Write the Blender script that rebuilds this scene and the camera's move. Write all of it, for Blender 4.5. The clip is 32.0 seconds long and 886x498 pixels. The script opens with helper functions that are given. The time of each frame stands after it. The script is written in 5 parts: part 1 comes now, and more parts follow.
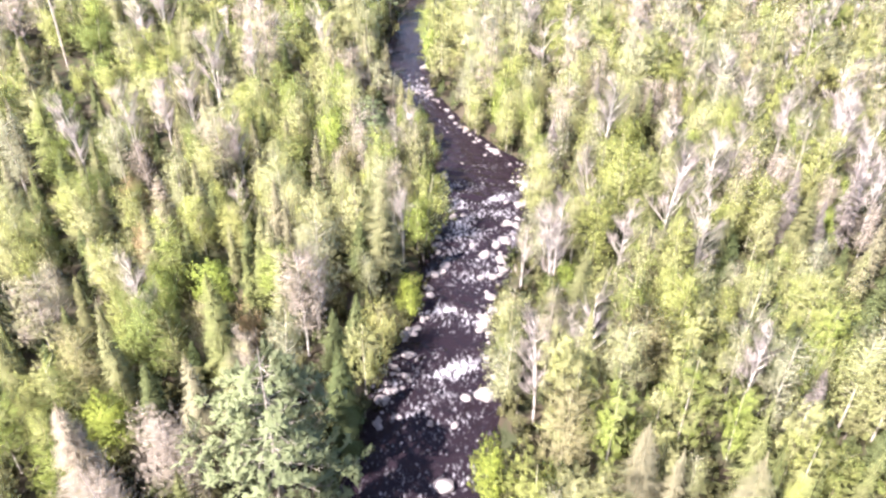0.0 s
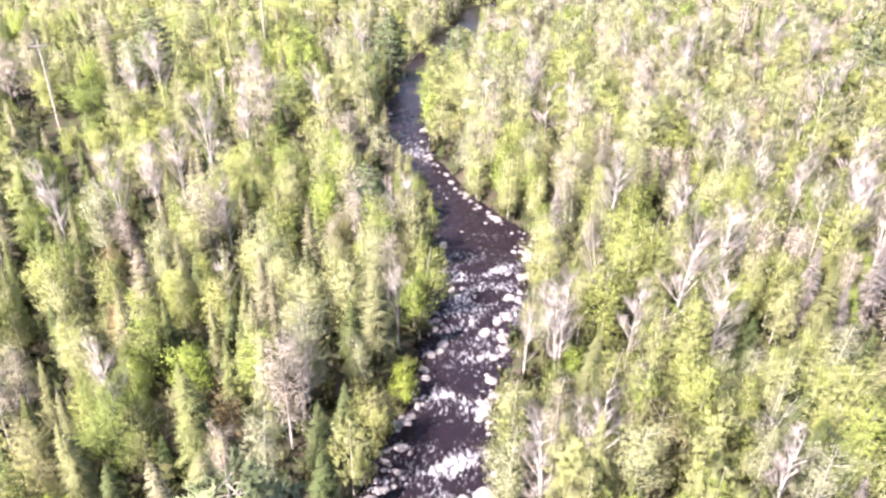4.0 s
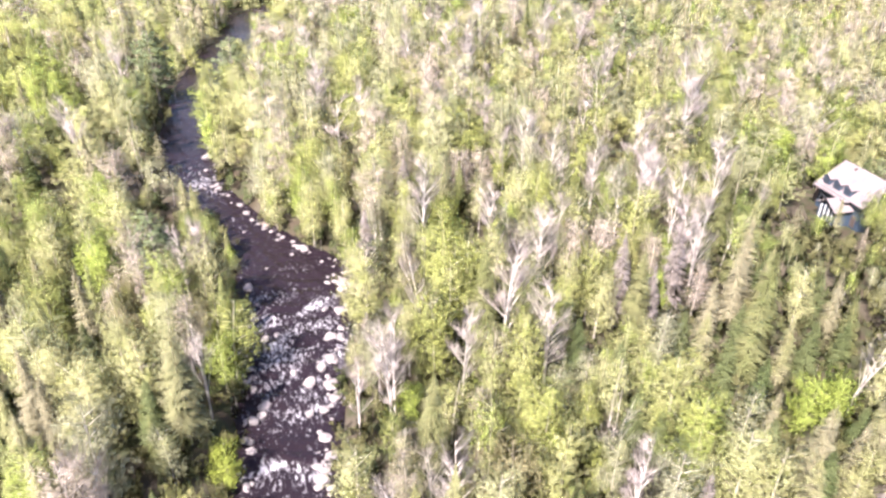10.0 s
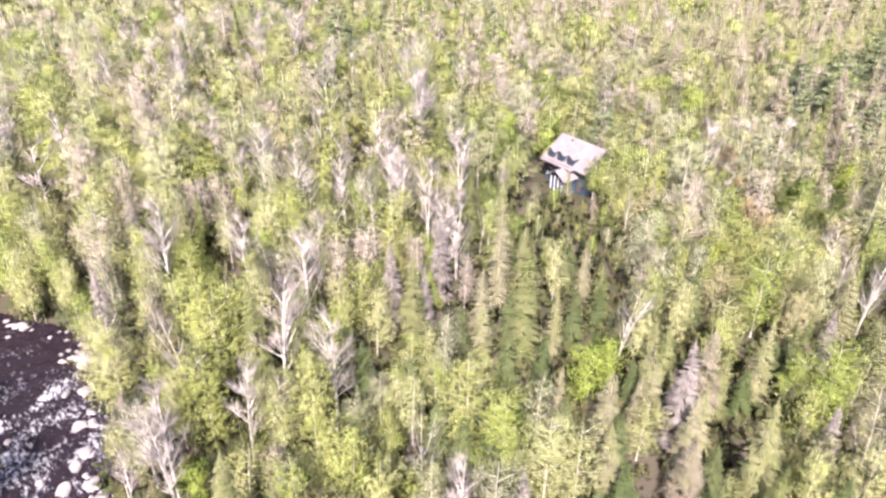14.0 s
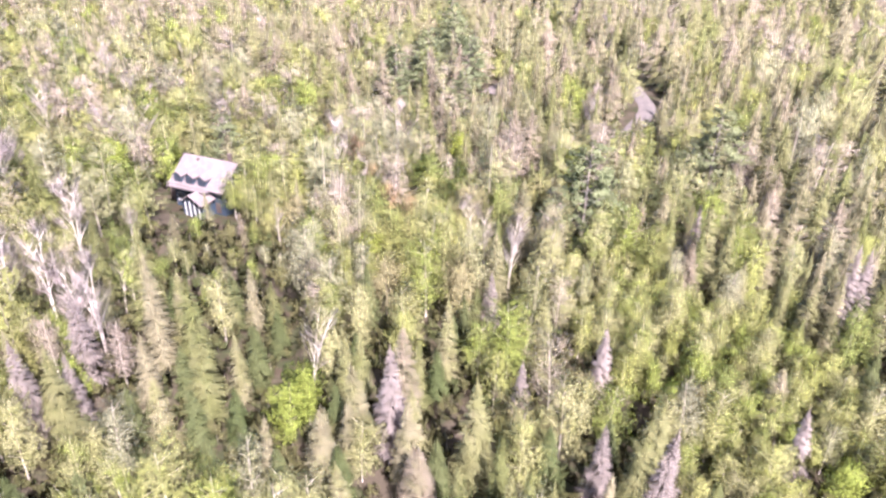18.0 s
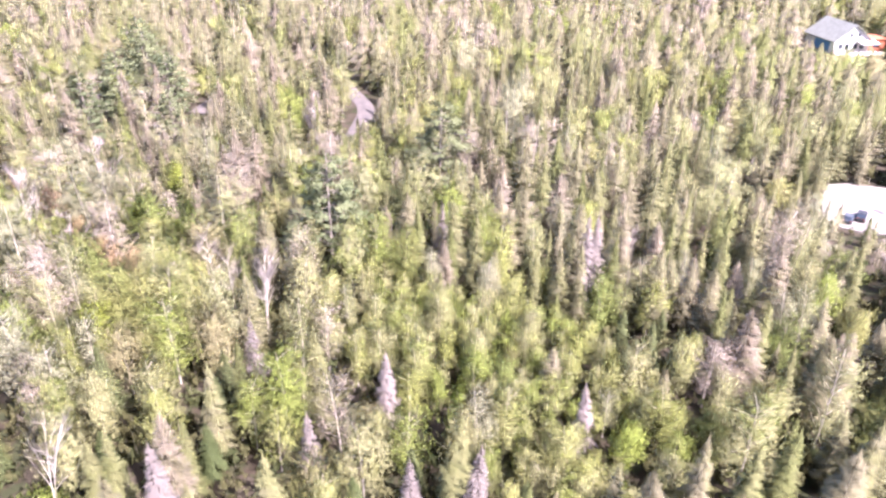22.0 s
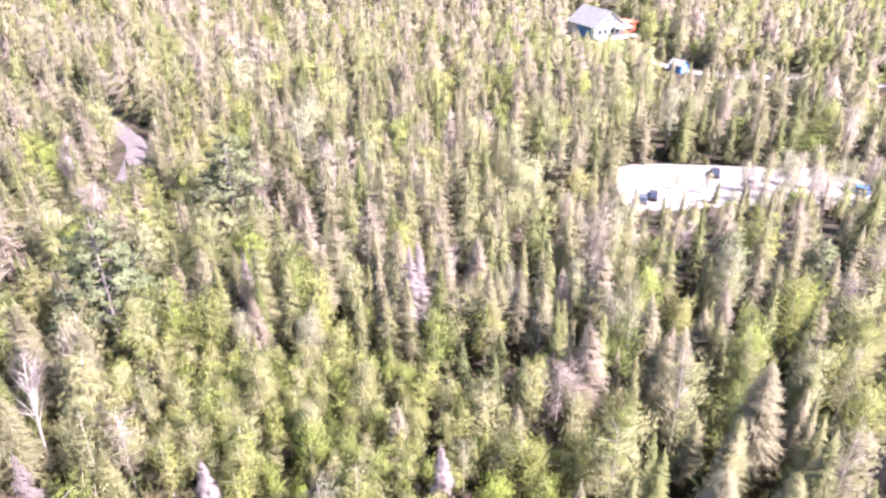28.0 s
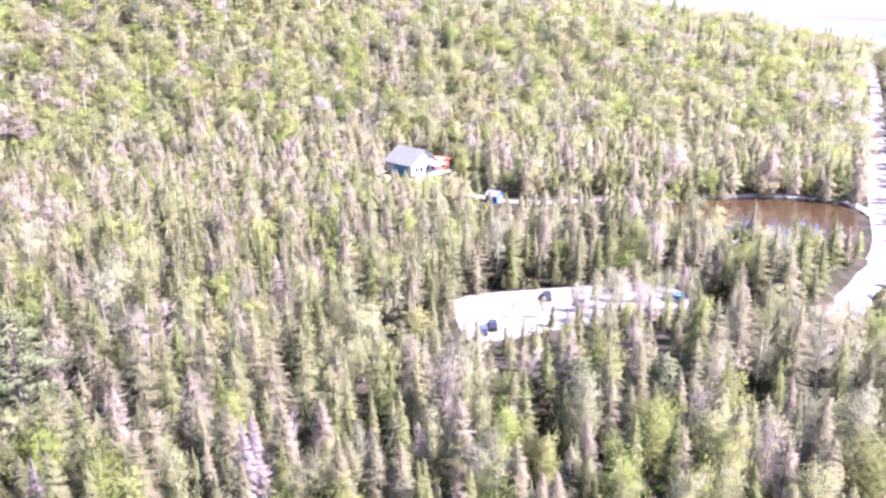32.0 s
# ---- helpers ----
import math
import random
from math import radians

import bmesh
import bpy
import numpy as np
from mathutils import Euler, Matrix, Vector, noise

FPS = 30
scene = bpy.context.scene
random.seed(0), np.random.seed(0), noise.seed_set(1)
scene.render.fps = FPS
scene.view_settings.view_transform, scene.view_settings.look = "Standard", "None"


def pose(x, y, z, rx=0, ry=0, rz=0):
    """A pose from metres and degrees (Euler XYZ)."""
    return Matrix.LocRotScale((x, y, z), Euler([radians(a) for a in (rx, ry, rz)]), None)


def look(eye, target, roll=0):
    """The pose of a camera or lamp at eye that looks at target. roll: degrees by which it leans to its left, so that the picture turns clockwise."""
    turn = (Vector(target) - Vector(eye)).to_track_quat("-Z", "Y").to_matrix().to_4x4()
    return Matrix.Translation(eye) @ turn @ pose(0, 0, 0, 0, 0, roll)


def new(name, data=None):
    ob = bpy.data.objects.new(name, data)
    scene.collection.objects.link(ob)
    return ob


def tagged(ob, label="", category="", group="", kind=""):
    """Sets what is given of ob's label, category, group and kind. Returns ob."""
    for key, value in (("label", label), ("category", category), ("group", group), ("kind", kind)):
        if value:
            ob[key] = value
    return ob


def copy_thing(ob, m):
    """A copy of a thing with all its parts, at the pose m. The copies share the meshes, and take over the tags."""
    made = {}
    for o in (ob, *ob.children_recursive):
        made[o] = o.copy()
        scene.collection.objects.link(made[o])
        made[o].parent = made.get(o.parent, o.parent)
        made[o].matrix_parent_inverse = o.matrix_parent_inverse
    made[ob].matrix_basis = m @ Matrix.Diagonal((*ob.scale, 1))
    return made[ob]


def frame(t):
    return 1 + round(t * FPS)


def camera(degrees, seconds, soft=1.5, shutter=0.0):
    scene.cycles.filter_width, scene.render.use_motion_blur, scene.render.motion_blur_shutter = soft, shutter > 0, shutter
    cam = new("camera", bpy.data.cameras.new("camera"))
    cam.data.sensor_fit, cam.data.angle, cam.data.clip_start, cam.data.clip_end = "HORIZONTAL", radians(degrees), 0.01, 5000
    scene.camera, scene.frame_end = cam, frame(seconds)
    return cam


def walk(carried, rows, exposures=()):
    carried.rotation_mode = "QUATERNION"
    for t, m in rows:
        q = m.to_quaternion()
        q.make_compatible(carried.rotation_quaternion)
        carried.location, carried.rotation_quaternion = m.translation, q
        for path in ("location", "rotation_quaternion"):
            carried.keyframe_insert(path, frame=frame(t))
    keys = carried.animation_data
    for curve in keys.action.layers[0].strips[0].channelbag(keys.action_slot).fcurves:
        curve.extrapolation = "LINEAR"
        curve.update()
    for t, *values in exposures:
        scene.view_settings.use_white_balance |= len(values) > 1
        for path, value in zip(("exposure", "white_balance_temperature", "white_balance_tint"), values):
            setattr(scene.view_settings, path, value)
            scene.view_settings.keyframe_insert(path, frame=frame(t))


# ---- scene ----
cam = camera(64.1, 32.0, soft=2.6)
PATH = [
    (0, (0.0, 0.0, 57.991), (0.0, 1.671, 56.892), 0.6),
    (0.5, (0.136, 0.831, 57.896), (0.135, 2.497, 56.79), 0.6),
    (1, (0.173, 1.752, 57.841), (0.173, 3.356, 56.647), 0.5),
    (1.5, (0.141, 2.767, 57.769), (0.144, 4.369, 56.572), 0.7),
    (2, (0.131, 3.758, 57.708), (0.135, 5.361, 56.512), 0.8),
    (2.5, (0.168, 4.733, 57.684), (0.172, 6.357, 56.516), 0.9),
    (3, (0.248, 5.508, 57.61), (0.247, 7.215, 56.567), 0.9),
    (3.5, (0.368, 6.175, 57.502), (0.363, 7.921, 56.526), 0.9),
    (4, (0.394, 6.924, 57.576), (0.389, 8.672, 56.603), 0.9),
    (4.5, (0.364, 7.717, 57.749), (0.361, 9.464, 56.774), 0.9),
    (6.5, (0.511, 10.966, 57.394), (0.507, 12.714, 56.422), 1.0),
    (7, (0.669, 11.846, 57.317), (0.664, 13.593, 56.344), 0.9),
    (7.5, (0.895, 12.68, 57.309), (0.886, 14.427, 56.334), 0.7),
    (8, (1.06, 13.312, 57.479), (1.393, 15.027, 56.506), 0.6),
    (8.5, (0.981, 13.938, 57.703), (1.342, 15.646, 56.727), 0.5),
    (9, (1.034, 14.565, 57.925), (1.396, 16.272, 56.948), 0.5),
    (9.5, (1.19, 15.288, 58.06), (1.571, 16.99, 57.08), 0.5),
    (10, (1.278, 15.96, 58.257), (1.798, 17.624, 57.277), 0.7),
    (10.5, (1.327, 16.685, 58.375), (1.912, 18.326, 57.392), 0.7),
    (11, (1.485, 17.446, 58.267), (2.158, 19.054, 57.286), 0.6),
    (11.5, (1.673, 18.328, 58.056), (2.431, 19.899, 57.077), 0.6),
    (12, (1.838, 19.125, 58.115), (2.631, 20.677, 57.136), 0.6),
    (12.5, (1.995, 19.754, 58.195), (2.827, 21.286, 57.216), 0.6),
    (13, (2.237, 20.469, 58.251), (3.167, 21.945, 57.273), 0.6),
    (13.5, (2.517, 21.152, 58.304), (3.493, 22.599, 57.326), 0.6),
    (14, (2.894, 21.774, 58.336), (4.015, 23.112, 57.359), 0.6),
    (14.5, (3.338, 22.574, 58.237), (4.586, 23.794, 57.26), 0.9),
    (15, (3.883, 23.46, 58.299), (5.23, 24.571, 57.323), 1.0),
    (15.5, (4.631, 24.243, 58.649), (6.068, 25.231, 57.67), 1.1),
    (17.5, (6.962, 26.876, 58.569), (8.586, 27.516, 57.591), 1.2),
    (18, (7.702, 27.411, 58.478), (9.361, 27.952, 57.501), 1.2),
    (18.5, (8.435, 27.856, 58.356), (10.125, 28.296, 57.381), 1.1),
    (19, (9.232, 28.263, 58.21), (10.95, 28.582, 57.237), 1.1),
    (19.5, (10.022, 28.7, 58.156), (11.757, 28.918, 57.185), 1.1),
    (20, (10.88, 29.052, 58.17), (12.621, 29.212, 57.198), 1.1),
    (20.5, (11.771, 29.317, 58.233), (13.518, 29.399, 57.263), 1.0),
    (21, (12.678, 29.564, 58.317), (14.427, 29.561, 57.348), 1.1),
    (21.5, (13.658, 29.761, 58.379), (15.406, 29.676, 57.411), 1.1),
    (22, (14.573, 29.864, 58.349), (16.317, 29.696, 57.385), 1.0),
    (22.5, (15.352, 29.979, 58.301), (17.086, 29.723, 57.339), 0.9),
    (23, (16.233, 30.089, 58.347), (17.962, 29.803, 57.384), 0.9),
    (23.5, (17.141, 29.992, 58.257), (18.869, 29.686, 57.297), 0.8),
    (24, (18.209, 29.817, 58.067), (19.93, 29.467, 57.109), 0.7),
    (24.5, (19.18, 29.781, 57.889), (20.89, 29.373, 56.935), 0.5),
    (26.5, (23.097, 29.165, 57.708), (24.783, 28.664, 56.756), 0.4),
    (27, (23.982, 28.803, 58.02), (25.655, 28.265, 57.064), 0.5),
    (27.5, (24.835, 28.4, 58.132), (26.484, 27.792, 57.177), 0.4),
    (28, (25.711, 28.082, 58.139), (27.33, 27.399, 57.185), 0.1),
    (28.5, (26.714, 27.755, 58.087), (28.311, 27.018, 57.134), 0.0),
    (29, (27.661, 27.443, 57.897), (29.221, 26.702, 56.888), -0.1),
    (29.5, (28.552, 27.005, 57.827), (30.071, 26.286, 56.743), -0.2),
    (30, (29.574, 26.54, 57.749), (31.16, 25.792, 56.787), -0.3),
    (30.5, (30.463, 26.193, 57.372), (32.159, 25.393, 56.676), -0.3),
    (31, (31.274, 25.576, 57.207), (32.945, 24.727, 56.511), -0.3),
    (31.5, (31.962, 25.158, 57.148), (33.534, 24.137, 56.45), -0.3),
    (32, (32.835, 24.909, 57.03), (34.348, 23.75, 56.423), -0.5),
]
walk(cam, [(t, look(eye, target, roll)) for t, eye, target, roll in PATH], exposures=[(0, 3.08, 5950, 17), (9, 3.0, 6000, 19), (14, 2.8, 6000, 20), (20, 2.9, 5750, 32), (27, 3.04, 5700, 34), (30.5, 3.02, 5600, 34), (32, 2.97, 5350, 38)])

# ---- light ----
SUN_HEADING, SUN_HEIGHT = 228.0, 50.0
world = bpy.data.worlds.new("sky")
scene.world = world
world.use_nodes = True
sky = world.node_tree.nodes.new("ShaderNodeTexSky")
sky.sky_type, sky.sun_disc = "NISHITA", False
sky.sun_elevation, sky.sun_rotation = radians(SUN_HEIGHT), radians(SUN_HEADING)
sky.dust_density = 2.0
world.node_tree.nodes["Background"].inputs["Strength"].default_value = 0.075
world.node_tree.links.new(sky.outputs[0], world.node_tree.nodes["Background"].inputs[0])
sun = new("sun", bpy.data.lights.new("sun", "SUN"))
sun.data.energy, sun.data.angle, sun.data.color = 4.4, radians(0.6), (1.0, 0.93, 0.82)
sh, se = radians(SUN_HEADING), radians(SUN_HEIGHT)
sun_way = Vector((math.sin(sh) * math.cos(se), math.cos(sh) * math.cos(se), math.sin(se)))
sun.matrix_world = look(sun_way * 100, (0, 0, 0))


# ---- materials ----
def material(name, colour, second, scale=1.0, rough=0.7, bump=0.0, fine=8.0, leaf=0.0, island=0.0, metal=0.0, wide=None, gaps=0.33):
    """A noise-varied surface; leaf: how much light goes through; island: variation from piece to piece; wide: a third colour over large patches."""
    m = bpy.data.materials.new(name)
    m.use_nodes = True
    nt = m.node_tree
    n, l = nt.nodes, nt.links
    b = n["Principled BSDF"]
    b.inputs["Roughness"].default_value, b.inputs["Metallic"].default_value = rough, metal
    b.inputs["Specular IOR Level"].default_value = 0.06 if leaf or rough > 0.9 else 0.4
    geo = n.new("ShaderNodeNewGeometry")

    def grain(s, detail=4.0):
        t = n.new("ShaderNodeTexNoise")
        t.inputs["Scale"].default_value, t.inputs["Detail"].default_value = s, detail
        l.new(geo.outputs["Position"], t.inputs["Vector"])
        return t.outputs[0]

    def mixed(a, b2, f):
        x = n.new("ShaderNodeMix")
        x.data_type = "RGBA"
        for s, v in ((x.inputs[0], f), (x.inputs[6], a), (x.inputs[7], b2)):
            if isinstance(v, bpy.types.NodeSocket):
                l.new(v, s)
            else:
                s.default_value = (*v, 1) if isinstance(v, tuple) else v
        return x.outputs[2]

    def spread(v, lo, hi):
        r = n.new("ShaderNodeMapRange")
        r.inputs[1].default_value, r.inputs[2].default_value = lo, hi
        l.new(v, r.inputs[0])
        return r.outputs[0]

    if leaf:
        # every tree has a tone of its own, with a little drift within the crown
        at, ob = n.new("ShaderNodeAttribute"), n.new("ShaderNodeObjectInfo")
        at.attribute_name = "tone"

        def maths(op, a, b2):
            x = n.new("ShaderNodeMath")
            x.operation = op
            for sock, v in zip(x.inputs, (a, b2)):
                if isinstance(v, bpy.types.NodeSocket):
                    l.new(v, sock)
                else:
                    sock.default_value = v
            return x.outputs[0]

        tone = maths("FRACT", maths("ADD", at.outputs["Fac"], ob.outputs["Random"]), 0)
        drift = maths("ADD", tone, maths("MULTIPLY", maths("SUBTRACT", grain(0.5, 2.0), 0.5), 0.9))
        c = mixed(colour, second, spread(drift, 0.15, 0.5))
        if wide:
            c = mixed(c, wide, spread(drift, 0.6, 0.85))
        shade = n.new("ShaderNodeHueSaturation")
        l.new(maths("ADD", maths("MULTIPLY", maths("FRACT", maths("MULTIPLY", tone, 7.31), 0), 0.22), 0.86), shade.inputs["Value"])
        l.new(c, shade.inputs["Color"])
        c = shade.outputs[0]
    else:
        c = mixed(colour, second, spread(grain(scale), 0.42, 0.58))
        if wide:
            c = mixed(c, wide, spread(grain(0.13, 2.0), 0.48, 0.58))
    g = grain(scale * fine, 3.0)
    hsv = n.new("ShaderNodeHueSaturation")
    l.new(c, hsv.inputs["Color"])
    r = n.new("ShaderNodeMapRange")
    l.new(geo.outputs["Random Per Island"] if island else g, r.inputs[0])
    r.inputs[3].default_value, r.inputs[4].default_value = 1 - (island or 0.2), 1 + (island or 0.2)
    l.new(r.outputs[0], hsv.inputs["Value"])
    c = hsv.outputs[0]
    l.new(c, b.inputs["Base Color"])
    if bump:
        k = n.new("ShaderNodeBump")
        k.inputs["Strength"].default_value, k.inputs["Distance"].default_value = bump, 0.1
        l.new(g, k.inputs["Height"])
        l.new(k.outputs[0], b.inputs["Normal"])
    if leaf:
        t = n.new("ShaderNodeBsdfTranslucent")
        l.new(c, t.inputs[0])
        x = n.new("ShaderNodeMixShader")
        x.inputs[0].default_value = leaf
        l.new(b.outputs[0], x.inputs[1])
        l.new(t.outputs[0], x.inputs[2])
        # a spray of leaves lets some light pass between them
        gap = n.new("ShaderNodeBsdfTransparent")
        y = n.new("ShaderNodeMixShader")
        y.inputs[0].default_value = gaps
        l.new(x.outputs[0], y.inputs[1])
        l.new(gap.outputs[0], y.inputs[2])
        l.new(y.outputs[0], n["Material Output"].inputs[0])
    return m


M_GROUND = material("forest_floor", (0.034, 0.026, 0.018), (0.026, 0.028, 0.014), 0.5, 0.95, 0.6, 6, wide=(0.046, 0.037, 0.027))
M_SPRUCE = material("spruce_needles", (0.140, 0.149, 0.056), (0.177, 0.172, 0.079), 0.25, 0.65, leaf=0.38, island=0.05, wide=(0.209, 0.186, 0.116), gaps=0.42)
M_TAMARACK = material("tamarack_needles", (0.209, 0.186, 0.116), (0.177, 0.172, 0.084), 0.2, 0.7, leaf=0.4, island=0.05, wide=(0.242, 0.200, 0.149), gaps=0.5)
M_BIRCH = material("birch_leaves", (0.235, 0.245, 0.075), (0.275, 0.262, 0.13), 0.22, 0.6, leaf=0.5, island=0.05, wide=(0.195, 0.225, 0.055), gaps=0.62)
M_ASPEN = material("aspen_leaves", (0.25, 0.24, 0.15), (0.25, 0.25, 0.11), 0.22, 0.6, leaf=0.5, island=0.05, wide=(0.29, 0.24, 0.195), gaps=0.64)
M_MAPLE = material("maple_leaves", (0.15, 0.175, 0.05), (0.24, 0.235, 0.085), 0.25, 0.6, leaf=0.5, island=0.05, wide=(0.235, 0.208, 0.11), gaps=0.6)
M_LIME = material("fresh_yellow_leaves", (0.225, 0.252, 0.048), (0.2, 0.235, 0.05), 0.4, 0.6, leaf=0.5, island=0.05, gaps=0.5)
M_RUST = material("budding_red_leaves", (0.285, 0.19, 0.123), (0.247, 0.18, 0.095), 0.3, 0.65, leaf=0.45, island=0.05, gaps=0.58)
M_DARKSPRUCE = material("deep_green_needles", (0.072, 0.088, 0.034), (0.098, 0.11, 0.046), 0.3, 0.65, leaf=0.4, island=0.1, gaps=0.34)
M_PINE = material("pine_needles", (0.122, 0.147, 0.074), (0.168, 0.184, 0.094), 0.9, 0.6, leaf=0.38, island=0.08, gaps=0.2)
M_TWIG = material("bare_twigs", (0.31, 0.265, 0.245), (0.27, 0.225, 0.207), 0.3, 0.8, leaf=0.4, island=0.08, wide=(0.325, 0.265, 0.25), gaps=0.33)
M_DEAD = material("dead_grey_wood", (0.245, 0.205, 0.187), (0.2, 0.168, 0.152), 1.5, 0.85, leaf=0.4, island=0.08, gaps=0.33)
M_DEADBARK = material("dead_grey_trunk", (0.3, 0.26, 0.23), (0.22, 0.19, 0.17), 1.5, 0.85, 0.4)
M_BARK = material("grey_bark", (0.2, 0.17, 0.14), (0.13, 0.11, 0.09), 2.0, 0.9, 0.5)
M_WHITEBARK = material("white_birch_bark", (0.36, 0.317, 0.288), (0.26, 0.223, 0.198), 1.3, 0.7, 0.3)
M_ROCK = material("river_boulder", (0.165, 0.137, 0.134), (0.105, 0.09, 0.088), 0.9, 0.8, 0.6, 7)
M_GRAVEL = material("pale_gravel", (0.202, 0.18, 0.162), (0.144, 0.13, 0.115), 0.35, 0.95, 0.5, 9)
M_BANK = material("bank_gravel", (0.234, 0.18, 0.158), (0.144, 0.113, 0.099), 1.2, 0.95, 0.8, 5)
M_DIRT = material("dirt_road", (0.108, 0.09, 0.084), (0.082, 0.071, 0.067), 0.3, 0.95, 0.5, 9)
M_SHRUB = material("undergrowth_leaves", (0.045, 0.052, 0.02), (0.07, 0.066, 0.028), 0.3, 0.7, leaf=0.3, island=0.2)
# woods of the distant hills, with the bluish haze mixed into their colour
M_HAZY_FARWOODS = material("hazy_far_wooded_hills", (0.085, 0.0978, 0.085), (0.0638, 0.0765, 0.0723), 0.012, 0.95, wide=(0.102, 0.102, 0.085))
M_GRASS = material("spring_grass", (0.16, 0.19, 0.05), (0.22, 0.2, 0.09), 0.4, 0.9, 0.5)


# ---- building helpers ----
def mesh_of(name, v, tri, mats, slot=None, smooth=False, normals=None):
    """A mesh from arrays of vertices and triangles."""
    v, tri = np.asarray(v, np.float32), np.asarray(tri, np.int32)
    if normals is not None:
        # every leaf turns its outer side outward, and the crown is rounded by smooth normals
        face = np.cross(v[tri[:, 1]] - v[tri[:, 0]], v[tri[:, 2]] - v[tri[:, 0]])
        turn = (face * normals[tri].sum(1)).sum(1) < 0
        tri = np.where(turn[:, None], tri[:, ::-1], tri)
        smooth = True
    me = bpy.data.meshes.new(name)
    me.vertices.add(len(v))
    me.vertices.foreach_set("co", v.ravel())
    me.loops.add(tri.size)
    me.loops.foreach_set("vertex_index", tri.ravel())
    me.polygons.add(len(tri))
    me.polygons.foreach_set("loop_start", np.arange(len(tri), dtype=np.int32) * 3)
    for m in mats:
        me.materials.append(m)
    if slot is not None:
        me.polygons.foreach_set("material_index", np.asarray(slot, np.int32))
    if smooth:
        me.polygons.foreach_set("use_smooth", np.ones(len(tri), bool))
    me.update(calc_edges=True)
    if normals is not None:
        me.normals_split_custom_set_from_vertices(normals)
    return me


def crown_normals(v):
    """Normals that point out of a crown, with the swell of its clumps."""
    v = np.asarray(v, float)
    r = np.hypot(v[:, 0], v[:, 1]) + 0.35
    top = np.clip(v[:, 2] / max(v[:, 2].max(), 1.0), 0, 1)
    n = np.stack([v[:, 0] / r, v[:, 1] / r, 0.85 + 0.5 * top ** 2], 1)
    n += 0.25 * np.stack([np.sin(2.3 * v[:, 1] + 1.9 * v[:, 2]), np.sin(2.1 * v[:, 0] + 2.2 * v[:, 2] + 1), np.sin(2.4 * v[:, 0] + 2.0 * v[:, 1] + 1.6 * v[:, 2] + 2)], 1)
    return (n / np.linalg.norm(n, axis=1, keepdims=True)).astype(np.float32)


def tree_mesh(wood, crown, bark, leaves):
    return mesh_of("trunk", *wood, [bark], smooth=True), mesh_of("crown", *crown, [leaves], normals=crown_normals(crown[0]))


def part(name, bm, mat, parent=None, label=""):
    """Links a bmesh as one mesh object."""
    me = bpy.data.meshes.new(name)
    bm.to_mesh(me)
    bm.free()
    me.materials.append(mat)
    ob = new(name, me)
    if parent:
        ob.parent = parent
    return tagged(ob, label)


def box(x0, x1, y0, y1, z0, z1, bevel=0.0, bm=None):
    bm = bm or bmesh.new()
    vs = bmesh.ops.create_cube(bm, size=1.0, matrix=Matrix.LocRotScale(((x0 + x1) / 2, (y0 + y1) / 2, (z0 + z1) / 2), None, (x1 - x0, y1 - y0, z1 - z0)))["verts"]
    if bevel:
        bmesh.ops.bevel(bm, geom=list({e for w in vs for e in w.link_edges}), offset=bevel, segments=2, affect="EDGES")
    return bm


def prism(points, y0, y1, bm=None):
    """A solid from an outline in x and z, from y0 to y1."""
    bm = bm or bmesh.new()
    a = [bm.verts.new((x, y0, z)) for x, z in points]
    b = [bm.verts.new((x, y1, z)) for x, z in points]
    bm.faces.new(a), bm.faces.new(b[::-1])
    for i in range(len(a)):
        j = (i + 1) % len(a)
        bm.faces.new((a[j], a[i], b[i], b[j]))
    bmesh.ops.recalc_face_normals(bm, faces=bm.faces)
    return bm


def smoothstep(a, b, x):
    k = np.clip((np.asarray(x, float) - a) / (b - a), 0, 1)
    return k * k * (3 - 2 * k)


def waves(x, y, s, seed=0):
    """A smooth field of about -1 to 1 over the plan."""
    r = np.random.RandomState(seed)
    out = 0
    for k in range(6):
        a, p, w = r.rand() * 6.28, r.rand() * 6.28, s * (0.6 + 0.9 * r.rand())
        out = out + np.sin((x * np.cos(a) + y * np.sin(a)) / w * 6.28 + p)
    return out / 3.0


# ---- the lie of the land ----
RIGHT_BANK = np.array([(6, -60), (5, 20), (5, 46), (5.9, 60), (6.7, 65.5), (6.3, 73.6), (8.6, 83.5), (11.3, 93), (15.5, 104.3), (14.7, 114.3), (9.7, 120.7), (3.9, 130),
                       (-2.8, 147), (-3.8, 162), (-5.2, 184), (0, 206), (9, 232), (20, 262), (22, 290), (50, 318), (90, 350), (160, 420)])
LEFT_BANK = np.array([(-11, -60), (-9.5, 20), (-9, 47), (-7, 59.4), (-7, 63.7), (-4.4, 71.6), (-2.7, 77), (-2, 87.7), (-1.8, 95), (-1.6, 107), (-1, 121.3), (-8, 144),
                      (-15, 161.6), (-12.5, 183.7), (-11, 205), (-5, 232), (0, 260), (6, 296), (36, 326), (80, 360), (150, 430)])
LOT = [(156, -73), (148, -66), (135, -59), (130, -66), (128, -78), (122, -90), (117, -105), (116, -112), (119, -118), (126, -117), (133, -119), (139, -106), (145, -95), (150, -86)]
POND = [(178, -190), (168, -170), (156, -161), (134, -163), (112, -178), (118, -198), (136, -236), (152, -230), (170, -214)]
MAIN_ROAD = [(84, -108), (93, -132), (98, -150), (101, -170), (108, -195), (122, -226), (155, -300), (208, -424), (290, -600)]
LANE = [(186, 38), (200, 35), (216, 33), (230, 38), (250, 43), (276, 58), (300, 90)]
TRACK = [(212, 81), (224, 78), (238, 74), (256, 62), (268, 52)]
